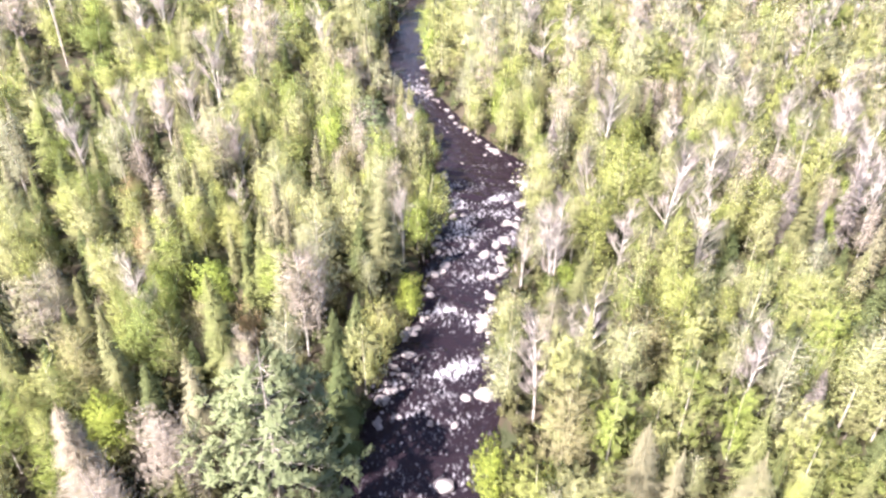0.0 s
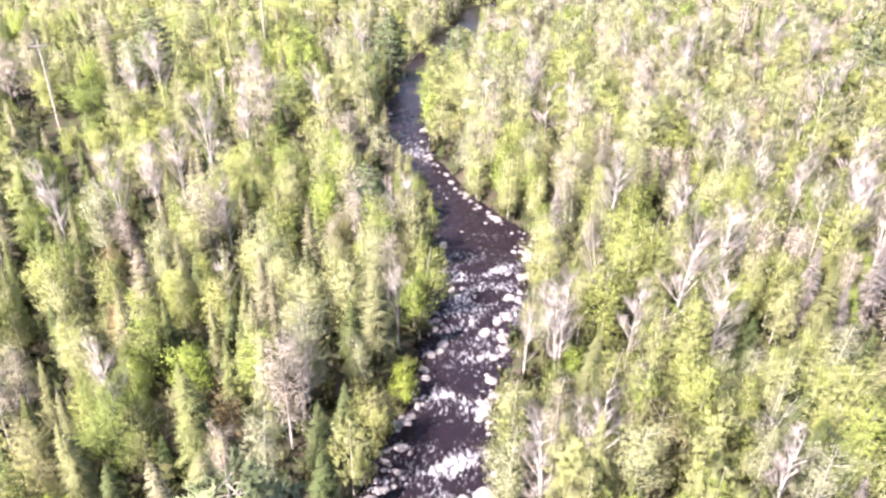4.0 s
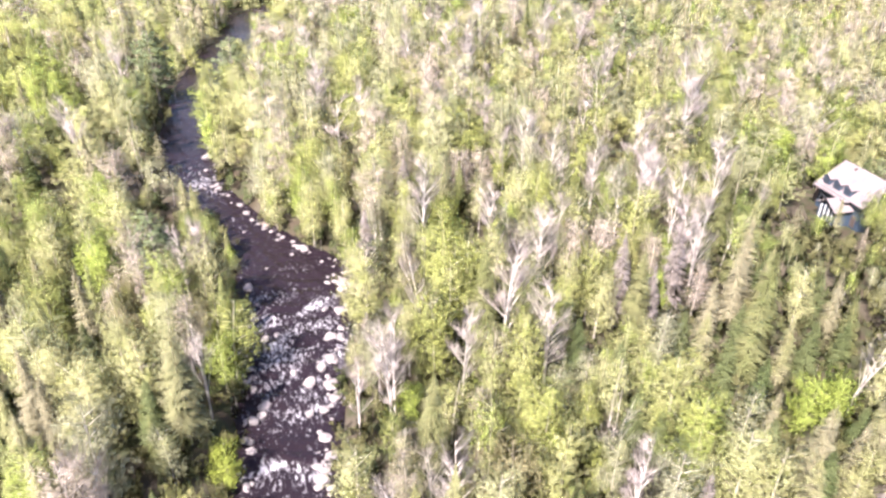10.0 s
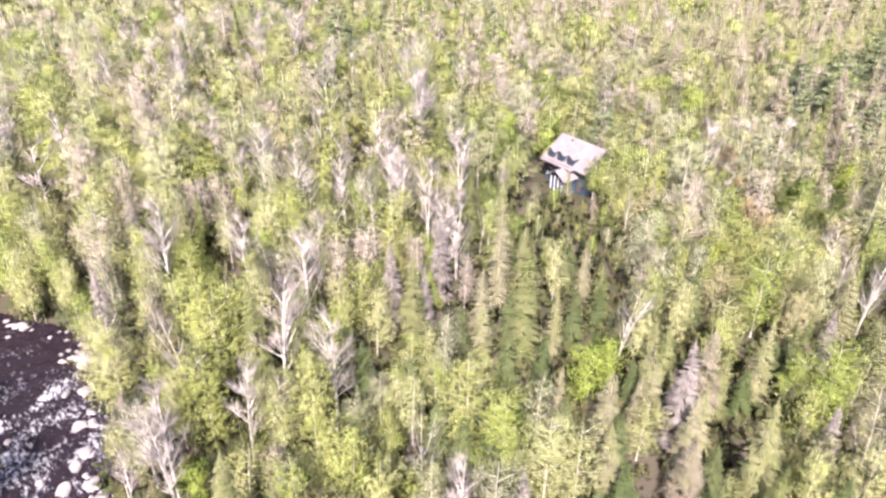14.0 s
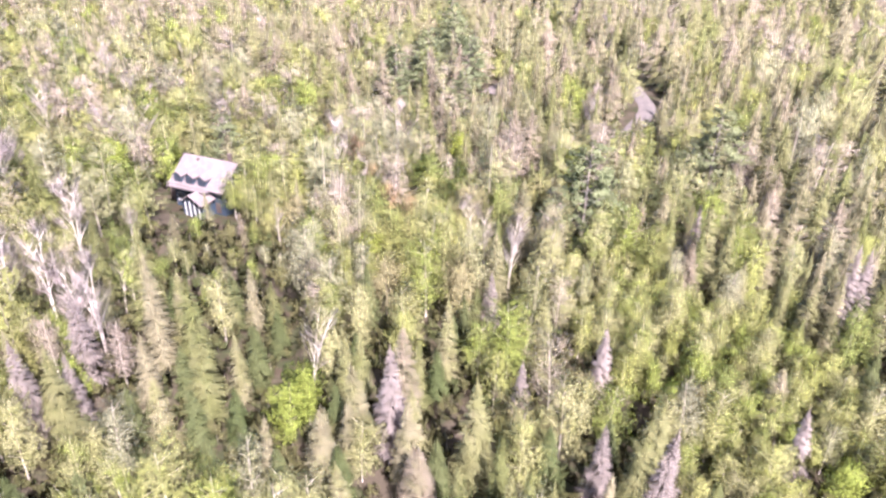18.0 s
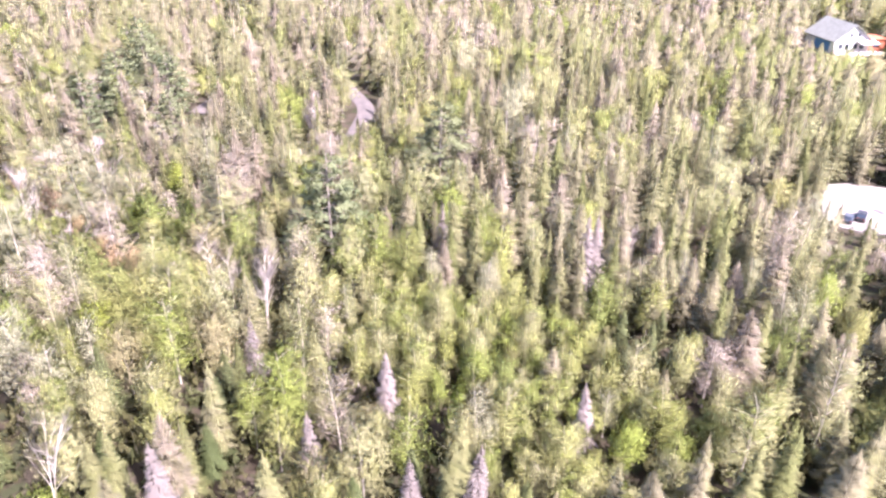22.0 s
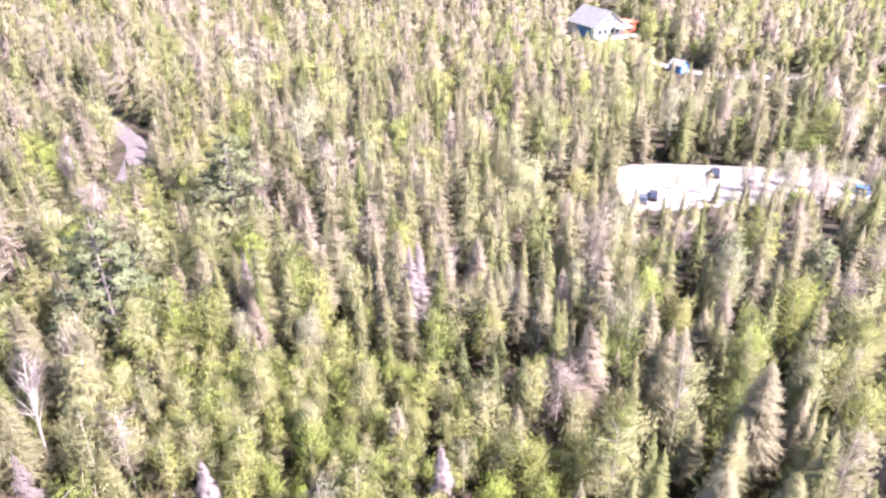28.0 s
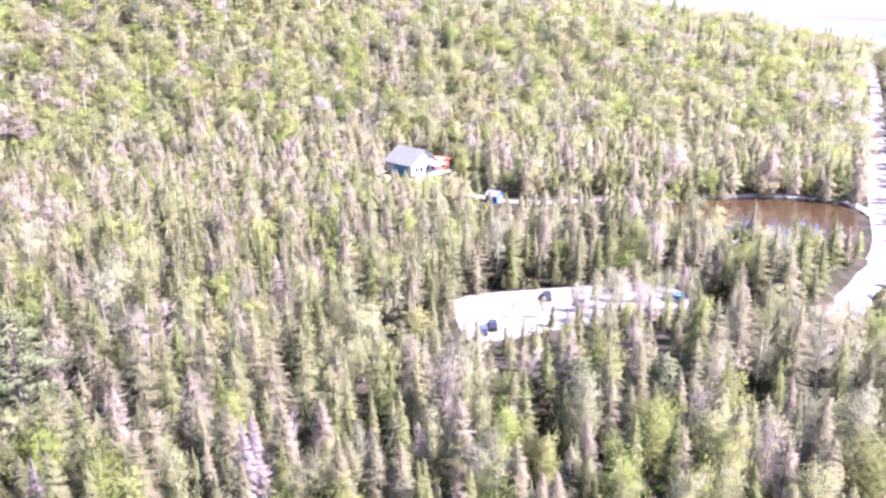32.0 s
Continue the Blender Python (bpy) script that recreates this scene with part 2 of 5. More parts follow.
DRIVE = [(250, -140), (228, -146), (214, -150), (203, -165), (196, -176), (188, -200)]


def xl(y):
    return np.interp(y, LEFT_BANK[:, 1], LEFT_BANK[:, 0])


def xr(y):
    return np.interp(y, RIGHT_BANK[:, 1], RIGHT_BANK[:, 0])


FALLS = [(50.0, 0.5), (57.5, 0.6), (65.5, 0.9), (75.5, 1.2), (83.5, 0.8), (89.5, 0.5), (96.0, 0.5), (103.0, 0.35), (149.0, 0.5), (171.0, 0.3)]


def river_level(y):
    return np.clip(-1.5 + 0.04 * (np.asarray(y, float) - 60), -3.0, 5.0)


def polar(x, y):
    dx, dy = np.asarray(x, float) - 30, np.asarray(y, float) - 25
    return np.hypot(dx, dy), np.degrees(np.arctan2(dx, dy)) % 360


def to_line(x, y, line):
    """The distance of points of the plan to a line of corners."""
    x, y = np.asarray(x, float), np.asarray(y, float)
    best = np.full(np.broadcast(x, y).shape, 1e9)
    for (ax, ay), (bx, by) in zip(line[:-1], line[1:]):
        ux, uy = bx - ax, by - ay
        k = np.clip(((x - ax) * ux + (y - ay) * uy) / (ux * ux + uy * uy), 0, 1)
        best = np.minimum(best, np.hypot(x - ax - k * ux, y - ay - k * uy))
    return best


def inside(x, y, poly):
    x, y = np.asarray(x, float), np.asarray(y, float)
    odd = np.zeros(np.broadcast(x, y).shape, bool)
    for (ax, ay), (bx, by) in zip(poly, poly[1:] + poly[:1]):
        odd ^= ((ay > y) != (by > y)) & (x < (bx - ax) * (y - ay) / ((by - ay) or 1e-9) + ax)
    return odd


def out_of(x, y, poly):
    """The distance outside an outline; 0 within it."""
    return np.where(inside(x, y, poly), 0.0, to_line(x, y, poly + poly[:1]))


def land(x, y):
    x, y = np.asarray(x, float), np.asarray(y, float)
    d, th = polar(x, y)
    base = np.clip(river_level(y), -3, 3.5) + 1.2 + 0.5 * waves(x, y, 40, 3) + 0.25 * waves(x, y, 13, 4)
    east = smoothstep(85, 150, x)
    base = base * (1 - east) + (-5.2 + 0.3 * waves(x, y, 45, 5)) * east
    flat = np.minimum(out_of(x, y, LOT), to_line(x, y, MAIN_ROAD))
    base = np.where(x > 60, base + (-5.2 - base) * (1 - smoothstep(3, 14, flat)), base)
    crest = np.interp(th, [0, 60, 95, 110, 130, 143, 150, 156, 162, 180, 250, 360], [25, 50, 120, 120, 92, 62, 50, 34, 16, 8, 30, 25])
    base = base + crest * smoothstep(290, 680, d) * (1 + 0.05 * waves(x, y, 130, 6))
    base = base + np.interp(th, [0, 120, 138, 143, 147, 152, 158, 165, 360], [60, 70, 130, 150, 70, 30, 24, 30, 60]) * smoothstep(1300, 2300, d)
    base = base - 1.1 * (1 - smoothstep(0.0, 6.0, out_of(x, y, POND))) * (1 - smoothstep(0, 1, to_line(x, y, MAIN_ROAD) < 4))
    out = np.maximum(xl(y) - x, x - xr(y))
    k = smoothstep(-0.6, 3.5, out)
    return (river_level(y) - 0.9) * (1 - k) + base * k


def spaced(stops, steps):
    return np.concatenate([np.arange(a, b, s) for (a, b), s in zip(zip(stops[:-1], stops[1:]), steps)] + [[stops[-1]]])


gx = spaced([-4600, -1000, -300, -100, -20, 22, 60, 260, 700, 1500, 4600], [300, 70, 20, 5, 1.1, 3, 4, 16, 80, 300])
gy = spaced([-4600, -1500, -700, -300, -40, 40, 200, 330, 700, 1500, 4600], [300, 80, 16, 5, 4, 2, 4, 15, 80, 300])
X, Y = np.meshgrid(gx, gy)
Z = land(X, Y)
nx, ny = len(gx), len(gy)
q = (np.arange(ny - 1)[:, None] * nx + np.arange(nx - 1)[None]).ravel()
# beyond 715 m the land takes the haze-tinted woods colour
ground = new("ground", mesh_of("ground", np.stack([X, Y, Z], -1).reshape(-1, 3), np.concatenate([np.stack([q, q + 1, q + nx + 1], 1), np.stack([q, q + nx + 1, q + nx], 1)]), [M_GROUND, M_HAZY_FARWOODS], np.tile((np.hypot(X[:-1, :-1] - 30, Y[:-1, :-1] - 25) > 715).ravel(), 2), smooth=True))
tagged(ground, "brown forest floor of leaf litter and moss under the trees", "ground", kind="structure")


# ---- the river ----
def water_material(name, foam):
    m = bpy.data.materials.new(name)
    m.use_nodes = True
    n, l = m.node_tree.nodes, m.node_tree.links
    b = n["Principled BSDF"]
    b.inputs["Roughness"].default_value, b.inputs["IOR"].default_value, b.inputs["Specular IOR Level"].default_value = 0.08, 1.33, 0.12 if foam else 0.5
    geo = n.new("ShaderNodeNewGeometry")
    t = n.new("ShaderNodeTexNoise")
    t.inputs["Scale"].default_value, t.inputs["Detail"].default_value = (1.6, 5.0) if foam else (0.6, 3.0)
    l.new(geo.outputs["Position"], t.inputs["Vector"])
    k = n.new("ShaderNodeBump")
    k.inputs["Strength"].default_value, k.inputs["Distance"].default_value = (0.6, 0.25) if foam else (0.08, 0.1)
    l.new(t.outputs[0], k.inputs["Height"])
    l.new(k.outputs[0], b.inputs["Normal"])
    b.inputs["Base Color"].default_value = (0.009, 0.006, 0.008, 1) if foam else (0.035, 0.02, 0.01, 1)
    if foam:
        mp = n.new("ShaderNodeMapping")
        mp.inputs["Scale"].default_value = (1.3, 0.6, 0.6)
        l.new(geo.outputs["Position"], mp.inputs["Vector"])
        f = n.new("ShaderNodeTexNoise")
        f.inputs["Scale"].default_value, f.inputs["Detail"].default_value, f.inputs["Roughness"].default_value = 1.9, 8.0, 0.72
        l.new(mp.outputs[0], f.inputs["Vector"])
        a = n.new("ShaderNodeAttribute")
        a.attribute_name = "foam"
        s = n.new("ShaderNodeMath")
        s.operation = "ADD"
        l.new(f.outputs[0], s.inputs[0])
        l.new(a.outputs["Fac"], s.inputs[1])
        r = n.new("ShaderNodeMapRange")
        r.inputs[1].default_value, r.inputs[2].default_value = 0.62, 0.87
        l.new(s.outputs[0], r.inputs[0])
        x = n.new("ShaderNodeMix")
        x.data_type = "RGBA"
        x.inputs[6].default_value, x.inputs[7].default_value = (0.009, 0.006, 0.008, 1), (0.34, 0.315, 0.335, 1)
        l.new(r.outputs[0], x.inputs[0])
        l.new(x.outputs[2], b.inputs["Base Color"])
        g = n.new("ShaderNodeMapRange")
        g.inputs[3].default_value, g.inputs[4].default_value = 0.08, 0.7
        l.new(r.outputs[0], g.inputs[0])
        l.new(g.outputs[0], b.inputs["Roughness"])
    return m


wy = np.concatenate([np.arange(-60, 36, 1.6), np.arange(36, 125, 0.3), np.arange(125, 330, 0.8), np.arange(330, 431, 4)])
wu = np.linspace(-0.04, 1.04, 40)
WY, WU = np.meshgrid(wy, wu, indexing="ij")
WX = xl(WY) - 1 + (xr(WY) - xl(WY) + 2) * WU
WZ = river_level(WY) + 0.0
foam = np.zeros_like(WY)
for k, (fy, a) in enumerate(FALLS):
    bend = fy + 1.1 * waves(WX, WX * 0 + fy, 9, 20 + k)
    WZ += 0.55 * a * (smoothstep(-0.8, 0.5, WY - bend) - smoothstep(-7, 5, WY - fy))
    mid = np.exp(-((WU - 0.55) / 0.38) ** 4)
    foam += a * mid * (0.1 * np.exp(-((WY - bend + 0.9) / 1.0) ** 2) + 0.07 * np.exp(-((WY - bend + 3.2) / 2.6) ** 2))
rough = np.interp(WY, [30, 48, 55, 60, 66, 68, 73, 75, 78, 81, 84, 86, 90, 106, 110, 126, 140, 146, 152, 160, 186], [0.3, 0.4, 0.3, 0.75, 0.85, 0, 0, 0.5, 0.1, 0.2, 0.8, 0.5, 1, 1, 0.4, 0.3, 0.3, 0.9, 0.9, 0.3, 0.12])
foam += rough * (0.075 + 0.07 * np.clip(waves(WX, WY, 6, 40), -1, 1))
WZ += (0.05 + 0.1 * rough) * waves(WX, WY, 2.2, 41) + 0.05 * rough * waves(WX, WY, 0.9, 42)
n1, n2 = WY.shape
q = (np.arange(n1 - 1)[:, None] * n2 + np.arange(n2 - 1)[None]).ravel()
river_mesh = mesh_of("river", np.stack([WX, WY, WZ], -1).reshape(-1, 3), np.concatenate([np.stack([q, q + 1, q + n2 + 1], 1), np.stack([q, q + n2 + 1, q + n2], 1)]), [water_material("river_water", True)], smooth=True)
river_mesh.attributes.new("foam", "FLOAT", "POINT").data.foreach_set("value", np.clip(foam, 0, 0.6).astype(np.float32).ravel())
tagged(new("water", river_mesh), "dark peaty river water with white rapids and small falls", "river", kind="structure")


def sheet(name, outline, z, mat, label, category):
    """A flat piece of ground with an edge of its own."""
    bm = bmesh.new()
    top = [bm.verts.new((x, y, z)) for x, y in outline]
    f = bm.faces.new(top)
    if f.calc_area() and f.normal.z < 0:
        f.normal_flip()
    r = bmesh.ops.extrude_face_region(bm, geom=[f])
    bmesh.ops.translate(bm, vec=(0, 0, -0.6), verts=[g for g in r["geom"] if isinstance(g, bmesh.types.BMVert)])
    bmesh.ops.recalc_face_normals(bm, faces=bm.faces)
    return tagged(part(name, bm, mat), label, category, kind="structure")


def rounded(poly, n=4):
    """An outline with its corners cut round."""
    for _ in range(n):
        poly = [(a[0] + (b[0] - a[0]) * k, a[1] + (b[1] - a[1]) * k) for a, b in zip(poly, poly[1:] + poly[:1]) for k in (0.25, 0.75)]
    return poly


def strip(name, line, width, lift, mat, label):
    """A road along a line, lying on the land."""
    pts = [Vector(p) for p in line]
    for _ in range(3):
        pts = [pts[0]] + [a.lerp(b, k) for a, b in zip(pts[:-1], pts[1:]) for k in (0.25, 0.75)] + [pts[-1]]
    v, tri = [], []
    for i, p in enumerate(pts):
        w = (pts[min(i + 1, len(pts) - 1)] - pts[max(i - 1, 0)]).normalized()
        side = Vector((w.y, -w.x)) * width / 2
        for s in (-1, -0.5, 0, 0.5, 1):
            c = p + side * s
            v.append((c.x, c.y, float(land(p.x, p.y)) + lift - (0.35 if abs(s) == 1 else 0)))
    for i in range(len(pts) - 1):
        for j in range(4):
            a = i * 5 + j
            tri += [(a, a + 1, a + 6), (a, a + 6, a + 5)]
    return tagged(new(name, mesh_of(name, v, tri, [mat], smooth=True)), label, "road", kind="structure")


sheet("parking_lot", rounded(LOT, 1), -4.9, M_GRAVEL, "bright pale gravel car park in a forest clearing", "car park")
sheet("pond", rounded(POND, 3), -5.35, water_material("pond_water", False), "still brown pond reflecting the sky and trees", "pond")
strip("road", MAIN_ROAD, 9.0, 0.35, M_GRAVEL, "wide pale gravel road curving past the pond")
strip("lane", LANE, 5.2, 0.3, M_DIRT, "narrow dirt road through the trees")
strip("track", TRACK, 5.5, 0.32, M_DIRT, "dirt track branching off through the trees")
strip("driveway", DRIVE, 5.0, 0.3, M_GRAVEL, "pale driveway beside the pond")
strip("river_bank", [(float(xr(y)) + 0.6, y) for y in range(112, 152, 5)], 4.0, 0.25, M_BANK, "pinkish bank of rock and gravel along the river")
strip("shore", [(183, -190), (175, -216), (156, -235), (138, -243), (124, -226)], 5.0, 0.3, M_GRAVEL, "pale sandy shore along the pond's far edge")


# ---- boulders ----
def boulder_mesh(seed):
    r = np.random.RandomState(seed)
    bm = bmesh.new()
    bmesh.ops.create_icosphere(bm, subdivisions=2, radius=1.0)
    off = Vector(r.rand(3) * 50)
    planes = [(Vector(r.randn(3)).normalized(), 0.62 + 0.25 * r.rand()) for _ in range(7)]
    for v in bm.verts:
        p = v.co * (1 + 0.28 * noise.noise(v.co * 1.2 + off))
        for nrm, dist in planes:
            over = p.dot(nrm) - dist
            if over > 0:
                p -= nrm * over * 0.85
        v.co = Vector((p.x * 1.15, p.y * 0.9, p.z * 0.62))
    me = bpy.data.meshes.new("boulder")
    bm.to_mesh(me)
    bm.free()
    me.materials.append(M_ROCK)
    return me


ROCKS = [boulder_mesh(s) for s in range(9)]
rng = np.random.RandomState(11)


def boulder(x, y, size, wet=0.0):
    ob = new("boulder", ROCKS[rng.randint(len(ROCKS))])
    z = max(float(river_level(y)) - 0.1, float(land(x, y)))
    ob.matrix_world = pose(x, y, z + size * 0.12, rng.uniform(-12, 12), rng.uniform(-12, 12), rng.uniform(0, 360)) @ Matrix.Diagonal((size, size, size * rng.uniform(0.7, 1.1), 1))
    how = "large" if size > 1.0 else "small" if size < 0.45 else "rounded"
    return tagged(ob, f"{how} pale pinkish-grey boulder lying in the shallow river edge", "boulder", "boulders in the river")


for x, y, s in ((5.0, 59.5, 1.25), (2.9, 59.0, 0.8), (8.4, 86.0, 0.9), (8.8, 84.0, 0.85), (7.2, 82, 0.6), (6.6, 77.5, 0.95), (5.4, 75.2, 0.6), (6.9, 74.5, 1.0), (5.0, 73.6, 0.55), (10.2, 95.5, 1.0),
                (0.2, 84.5, 0.9), (-1.2, 82.5, 0.8), (15.0, 106.5, 1.6), (14.2, 108.2, 1.2), (0.2, 110.5, 0.9), (-4.6, 160.5, 1.2), (0.3, 47.0, 1.1), (9.4, 91.0, 0.9), (1.5, 97.5, 0.7), (12.6, 101.5, 1.0)):
    boulder(x, y, s)
for y0, y1, side, count in ((54, 72, -1, 40), (72, 100, -1, 26), (56, 100, 1, 46), (100, 116, 1, 16), (114, 150, 1, 44), (148, 172, -1, 18), (144, 153, 0, 10), (150, 182, 1, 12), (104, 132, 0, 9), (82, 104, 0, 8), (44, 66, 0, 10)):
    for _ in range(count):
        y = rng.uniform(y0, y1)
        w = float(xr(y) - xl(y))
        u = rng.uniform(0.1, 0.9) if side == 0 else (abs(rng.normal(0, 0.09)) if side < 0 else 1 - abs(rng.normal(0, 0.09)))
        boulder(float(xl(y)) + u * w, y, min(0.95, 0.2 + rng.gamma(1.8, 0.12)))


# ---- trees ----
def blades(base, tip, side, width):
    """Leaf-shaped pieces of two triangles from base to tip, bent along their middle."""
    mid = base + (tip - base) * 0.55
    a, b = mid + side * width[:, None], mid - side * width[:, None]
    k = len(base)
    v = np.concatenate([base, a, tip, b])
    i = np.arange(k)
    return v, np.concatenate([np.stack([i, i + k, i + 2 * k], 1), np.stack([i, i + 2 * k, i + 3 * k], 1)])


def tubes(a, b, ra, rb, sides=4):
    """Tapered limbs from a to b."""
    a, b = np.asarray(a, float), np.asarray(b, float)
    d = b - a
    d = d / np.maximum(np.linalg.norm(d, axis=1, keepdims=True), 1e-6)
    u = np.cross(d, np.where(np.abs(d[:, 2:3]) > 0.8, [[1.0, 0, 0]], [[0, 0, 1.0]]))
    u /= np.maximum(np.linalg.norm(u, axis=1, keepdims=True), 1e-6)
    w = np.cross(d, u)
    v, tri, n = [], [], len(a)
    for s in range(sides):
        an = 6.2832 * s / sides
        o = u * math.cos(an) + w * math.sin(an)
        v += [a + o * np.reshape(ra, (-1, 1)), b + o * np.reshape(rb, (-1, 1))]
    i = np.arange(n)
    for s in range(sides):
        t = (s + 1) % sides
        tri += [np.stack([i + 2 * s * n, i + 2 * t * n, i + (2 * t + 1) * n], 1), np.stack([i + 2 * s * n, i + (2 * t + 1) * n, i + (2 * s + 1) * n], 1)]
    return np.concatenate(v), np.concatenate(tri)


def joined(*pieces):
    v, t, n = [], [], 0
    for a, b in pieces:
        v.append(a), t.append(b + n)
        n += len(a)
    return np.concatenate(v), np.concatenate(t)


def trunk_line(h, r, lean, sides=5, steps=4, top=0.12):
    k = np.linspace(0, 1, steps + 1)
    p = np.stack([lean[0] * k * h * k, lean[1] * k * h * k, k * h - 0.4 * (k == 0)], 1)
    rad = r * (1 - k) + r * top * k
    return p, rad, tubes(p[:-1], p[1:], rad[:-1], rad[1:], sides)


def conifer(seed, h, spread, tiers, points, sprays, bare=0.1, droop=0.42, power=0.85, fray=0.3):
    """A spire of drooping, ragged tiers of boughs, with loose sprays standing out of them."""
    r = np.random.RandomState(seed)
    lean = r.normal(0, 0.02, 2)
    p, rad, trunk = trunk_line(h, 0.011 * h + 0.03, lean, 5 if tiers > 9 else 3, 3 if tiers > 9 else 1)
    vs, ts, n = [], [], 0
    for i in range(tiers):
        k = bare + (1 - bare) * ((i + 0.3 * r.rand()) / tiers) ** 0.92
        reach = spread * ((1 - k) / (1 - bare)) ** power * (0.86 + 0.28 * r.rand()) + 0.1
        m = max(4, int(points * (0.6 + 0.4 * reach / spread)))
        an = (np.arange(m) + r.uniform(-fray, fray, m)) / m * 6.283 + r.rand() * 6.283
        tip = reach * (1 + r.uniform(-1.2, 1, m) * fray)
        dip = reach * r.uniform(0.3, 0.62, m)
        mid = an + 3.1416 / m
        c = np.array([lean[0] * k * k * h, lean[1] * k * k * h, k * h])
        top = c + [0, 0, (1 - bare) * h / tiers * 1.25 + 0.15]
        tips = c + np.stack([np.cos(an) * tip, np.sin(an) * tip, -droop * tip * (1.2 - k) + 0.15 * r.rand(m)], 1)
        dips = c + np.stack([np.cos(mid) * dip, np.sin(mid) * dip, -0.12 * reach - droop * dip * 0.4], 1)
        j = np.arange(m)
        vs.append(np.concatenate([top[None], tips, dips]))
        ts.append(np.concatenate([np.stack([0 * j, 1 + j, 1 + m + j], 1), np.stack([0 * j, 1 + m + j, 1 + (j + 1) % m], 1)]) + n)
        n += 1 + 2 * m
    pieces = [(np.concatenate(vs), np.concatenate(ts))]
    if sprays:
        k = bare + (0.97 - bare) * r.rand(sprays) ** 0.85
        az = r.rand(sprays) * 6.283
        length = spread * ((1 - k) / (1 - bare)) ** power * (0.95 + 0.45 * r.rand(sprays)) + 0.15
        out = np.stack([np.cos(az), np.sin(az), 0 * az], 1)
        at = np.stack([lean[0] * k * k * h, lean[1] * k * k * h, k * h], 1) + out * length[:, None] * 0.45 - [0, 0, 0.05]
        end = at + out * length[:, None] * 0.62
        end[:, 2] -= droop * length * 0.45 * (1.15 - k) - 0.12
        side = np.stack([-out[:, 1], out[:, 0], r.normal(0, 0.3, sprays)], 1)
        pieces.append(blades(at, end, side, length * (0.07 if sprays > 150 else 0.13) + 0.04))
    cap = np.array([[lean[0] * h, lean[1] * h, 0]])
    pieces.append(blades(cap + [0, 0, h * 0.92], cap + [0, 0, h * 1.05], np.array([[1.0, 0, 0]]), np.array([0.1])))
    return trunk, joined(*pieces)


def boughs(seed, h, spread, count, twigs, bare=0.1, droop=0.42, power=0.8, core=0.5, tiers=9):
    """A conifer of single boughs, each a frond of needle twigs, round a dim ragged core."""
    r = np.random.RandomState(seed)
    wood, inner = conifer(seed, h, spread * core, tiers, 7, 0, bare, droop, power, 0.4)
    lean = np.random.RandomState(seed).normal(0, 0.02, 2)
    k = bare + (0.985 - bare) * ((np.arange(count) + r.rand(count)) / count) ** 0.85
    az = np.arange(count) * 2.4 + r.uniform(-0.7, 0.7, count)
    length = spread * ((1 - k) / (1 - bare)) ** power * r.uniform(0.62, 1.22, count) + 0.16
    o = np.stack([np.cos(az), np.sin(az), 0 * az], 1)
    a = np.stack([lean[0] * k * k * h, lean[1] * k * k * h, k * h], 1)
    across = np.stack([-o[:, 1], o[:, 0], 0 * az], 1)
    fall = droop * (1.25 - k) * r.uniform(0.6, 1.3, count)
    bs, ts, ss, ws = [], [], [], []
    for j in range(twigs):
        q = 0.22 + 0.78 * (j + 0.5) / twigs
        side = (1 if j % 2 else -1) * (1.0 if j < twigs - 1 else 0.0)
        at = a + o * (length * q * 0.86)[:, None]
        at[:, 2] += length * (0.22 * q - fall * q * q)
        reach = length * (0.5 * (1.15 - q) + 0.1) * r.uniform(0.7, 1.25, count) + 0.07
        way = o * 0.8 + across * (side * r.uniform(0.5, 1.0, count))[:, None]
        way[:, 2] += r.uniform(-0.35, 0.12, count) - 0.25 * fall
        bs.append(at), ts.append(at + way * reach[:, None]), ws.append(reach * r.uniform(0.13, 0.22, count) + 0.014)
        u = np.cross(way, across * side * 0.3 + [0, 0, 1] + r.normal(0, 0.3, (count, 3)))
        ss.append(u / np.linalg.norm(u, axis=1, keepdims=True))
    b, e, sd, w = np.concatenate(bs), np.concatenate(ts), np.concatenate(ss), np.concatenate(ws)[:, None]
    m = len(b)
    i = np.arange(m)
    fans = np.concatenate([b + sd * w, b - sd * w, e]), np.stack([i, i + m, i + 2 * m], 1)
    return wood, joined(inner, fans)


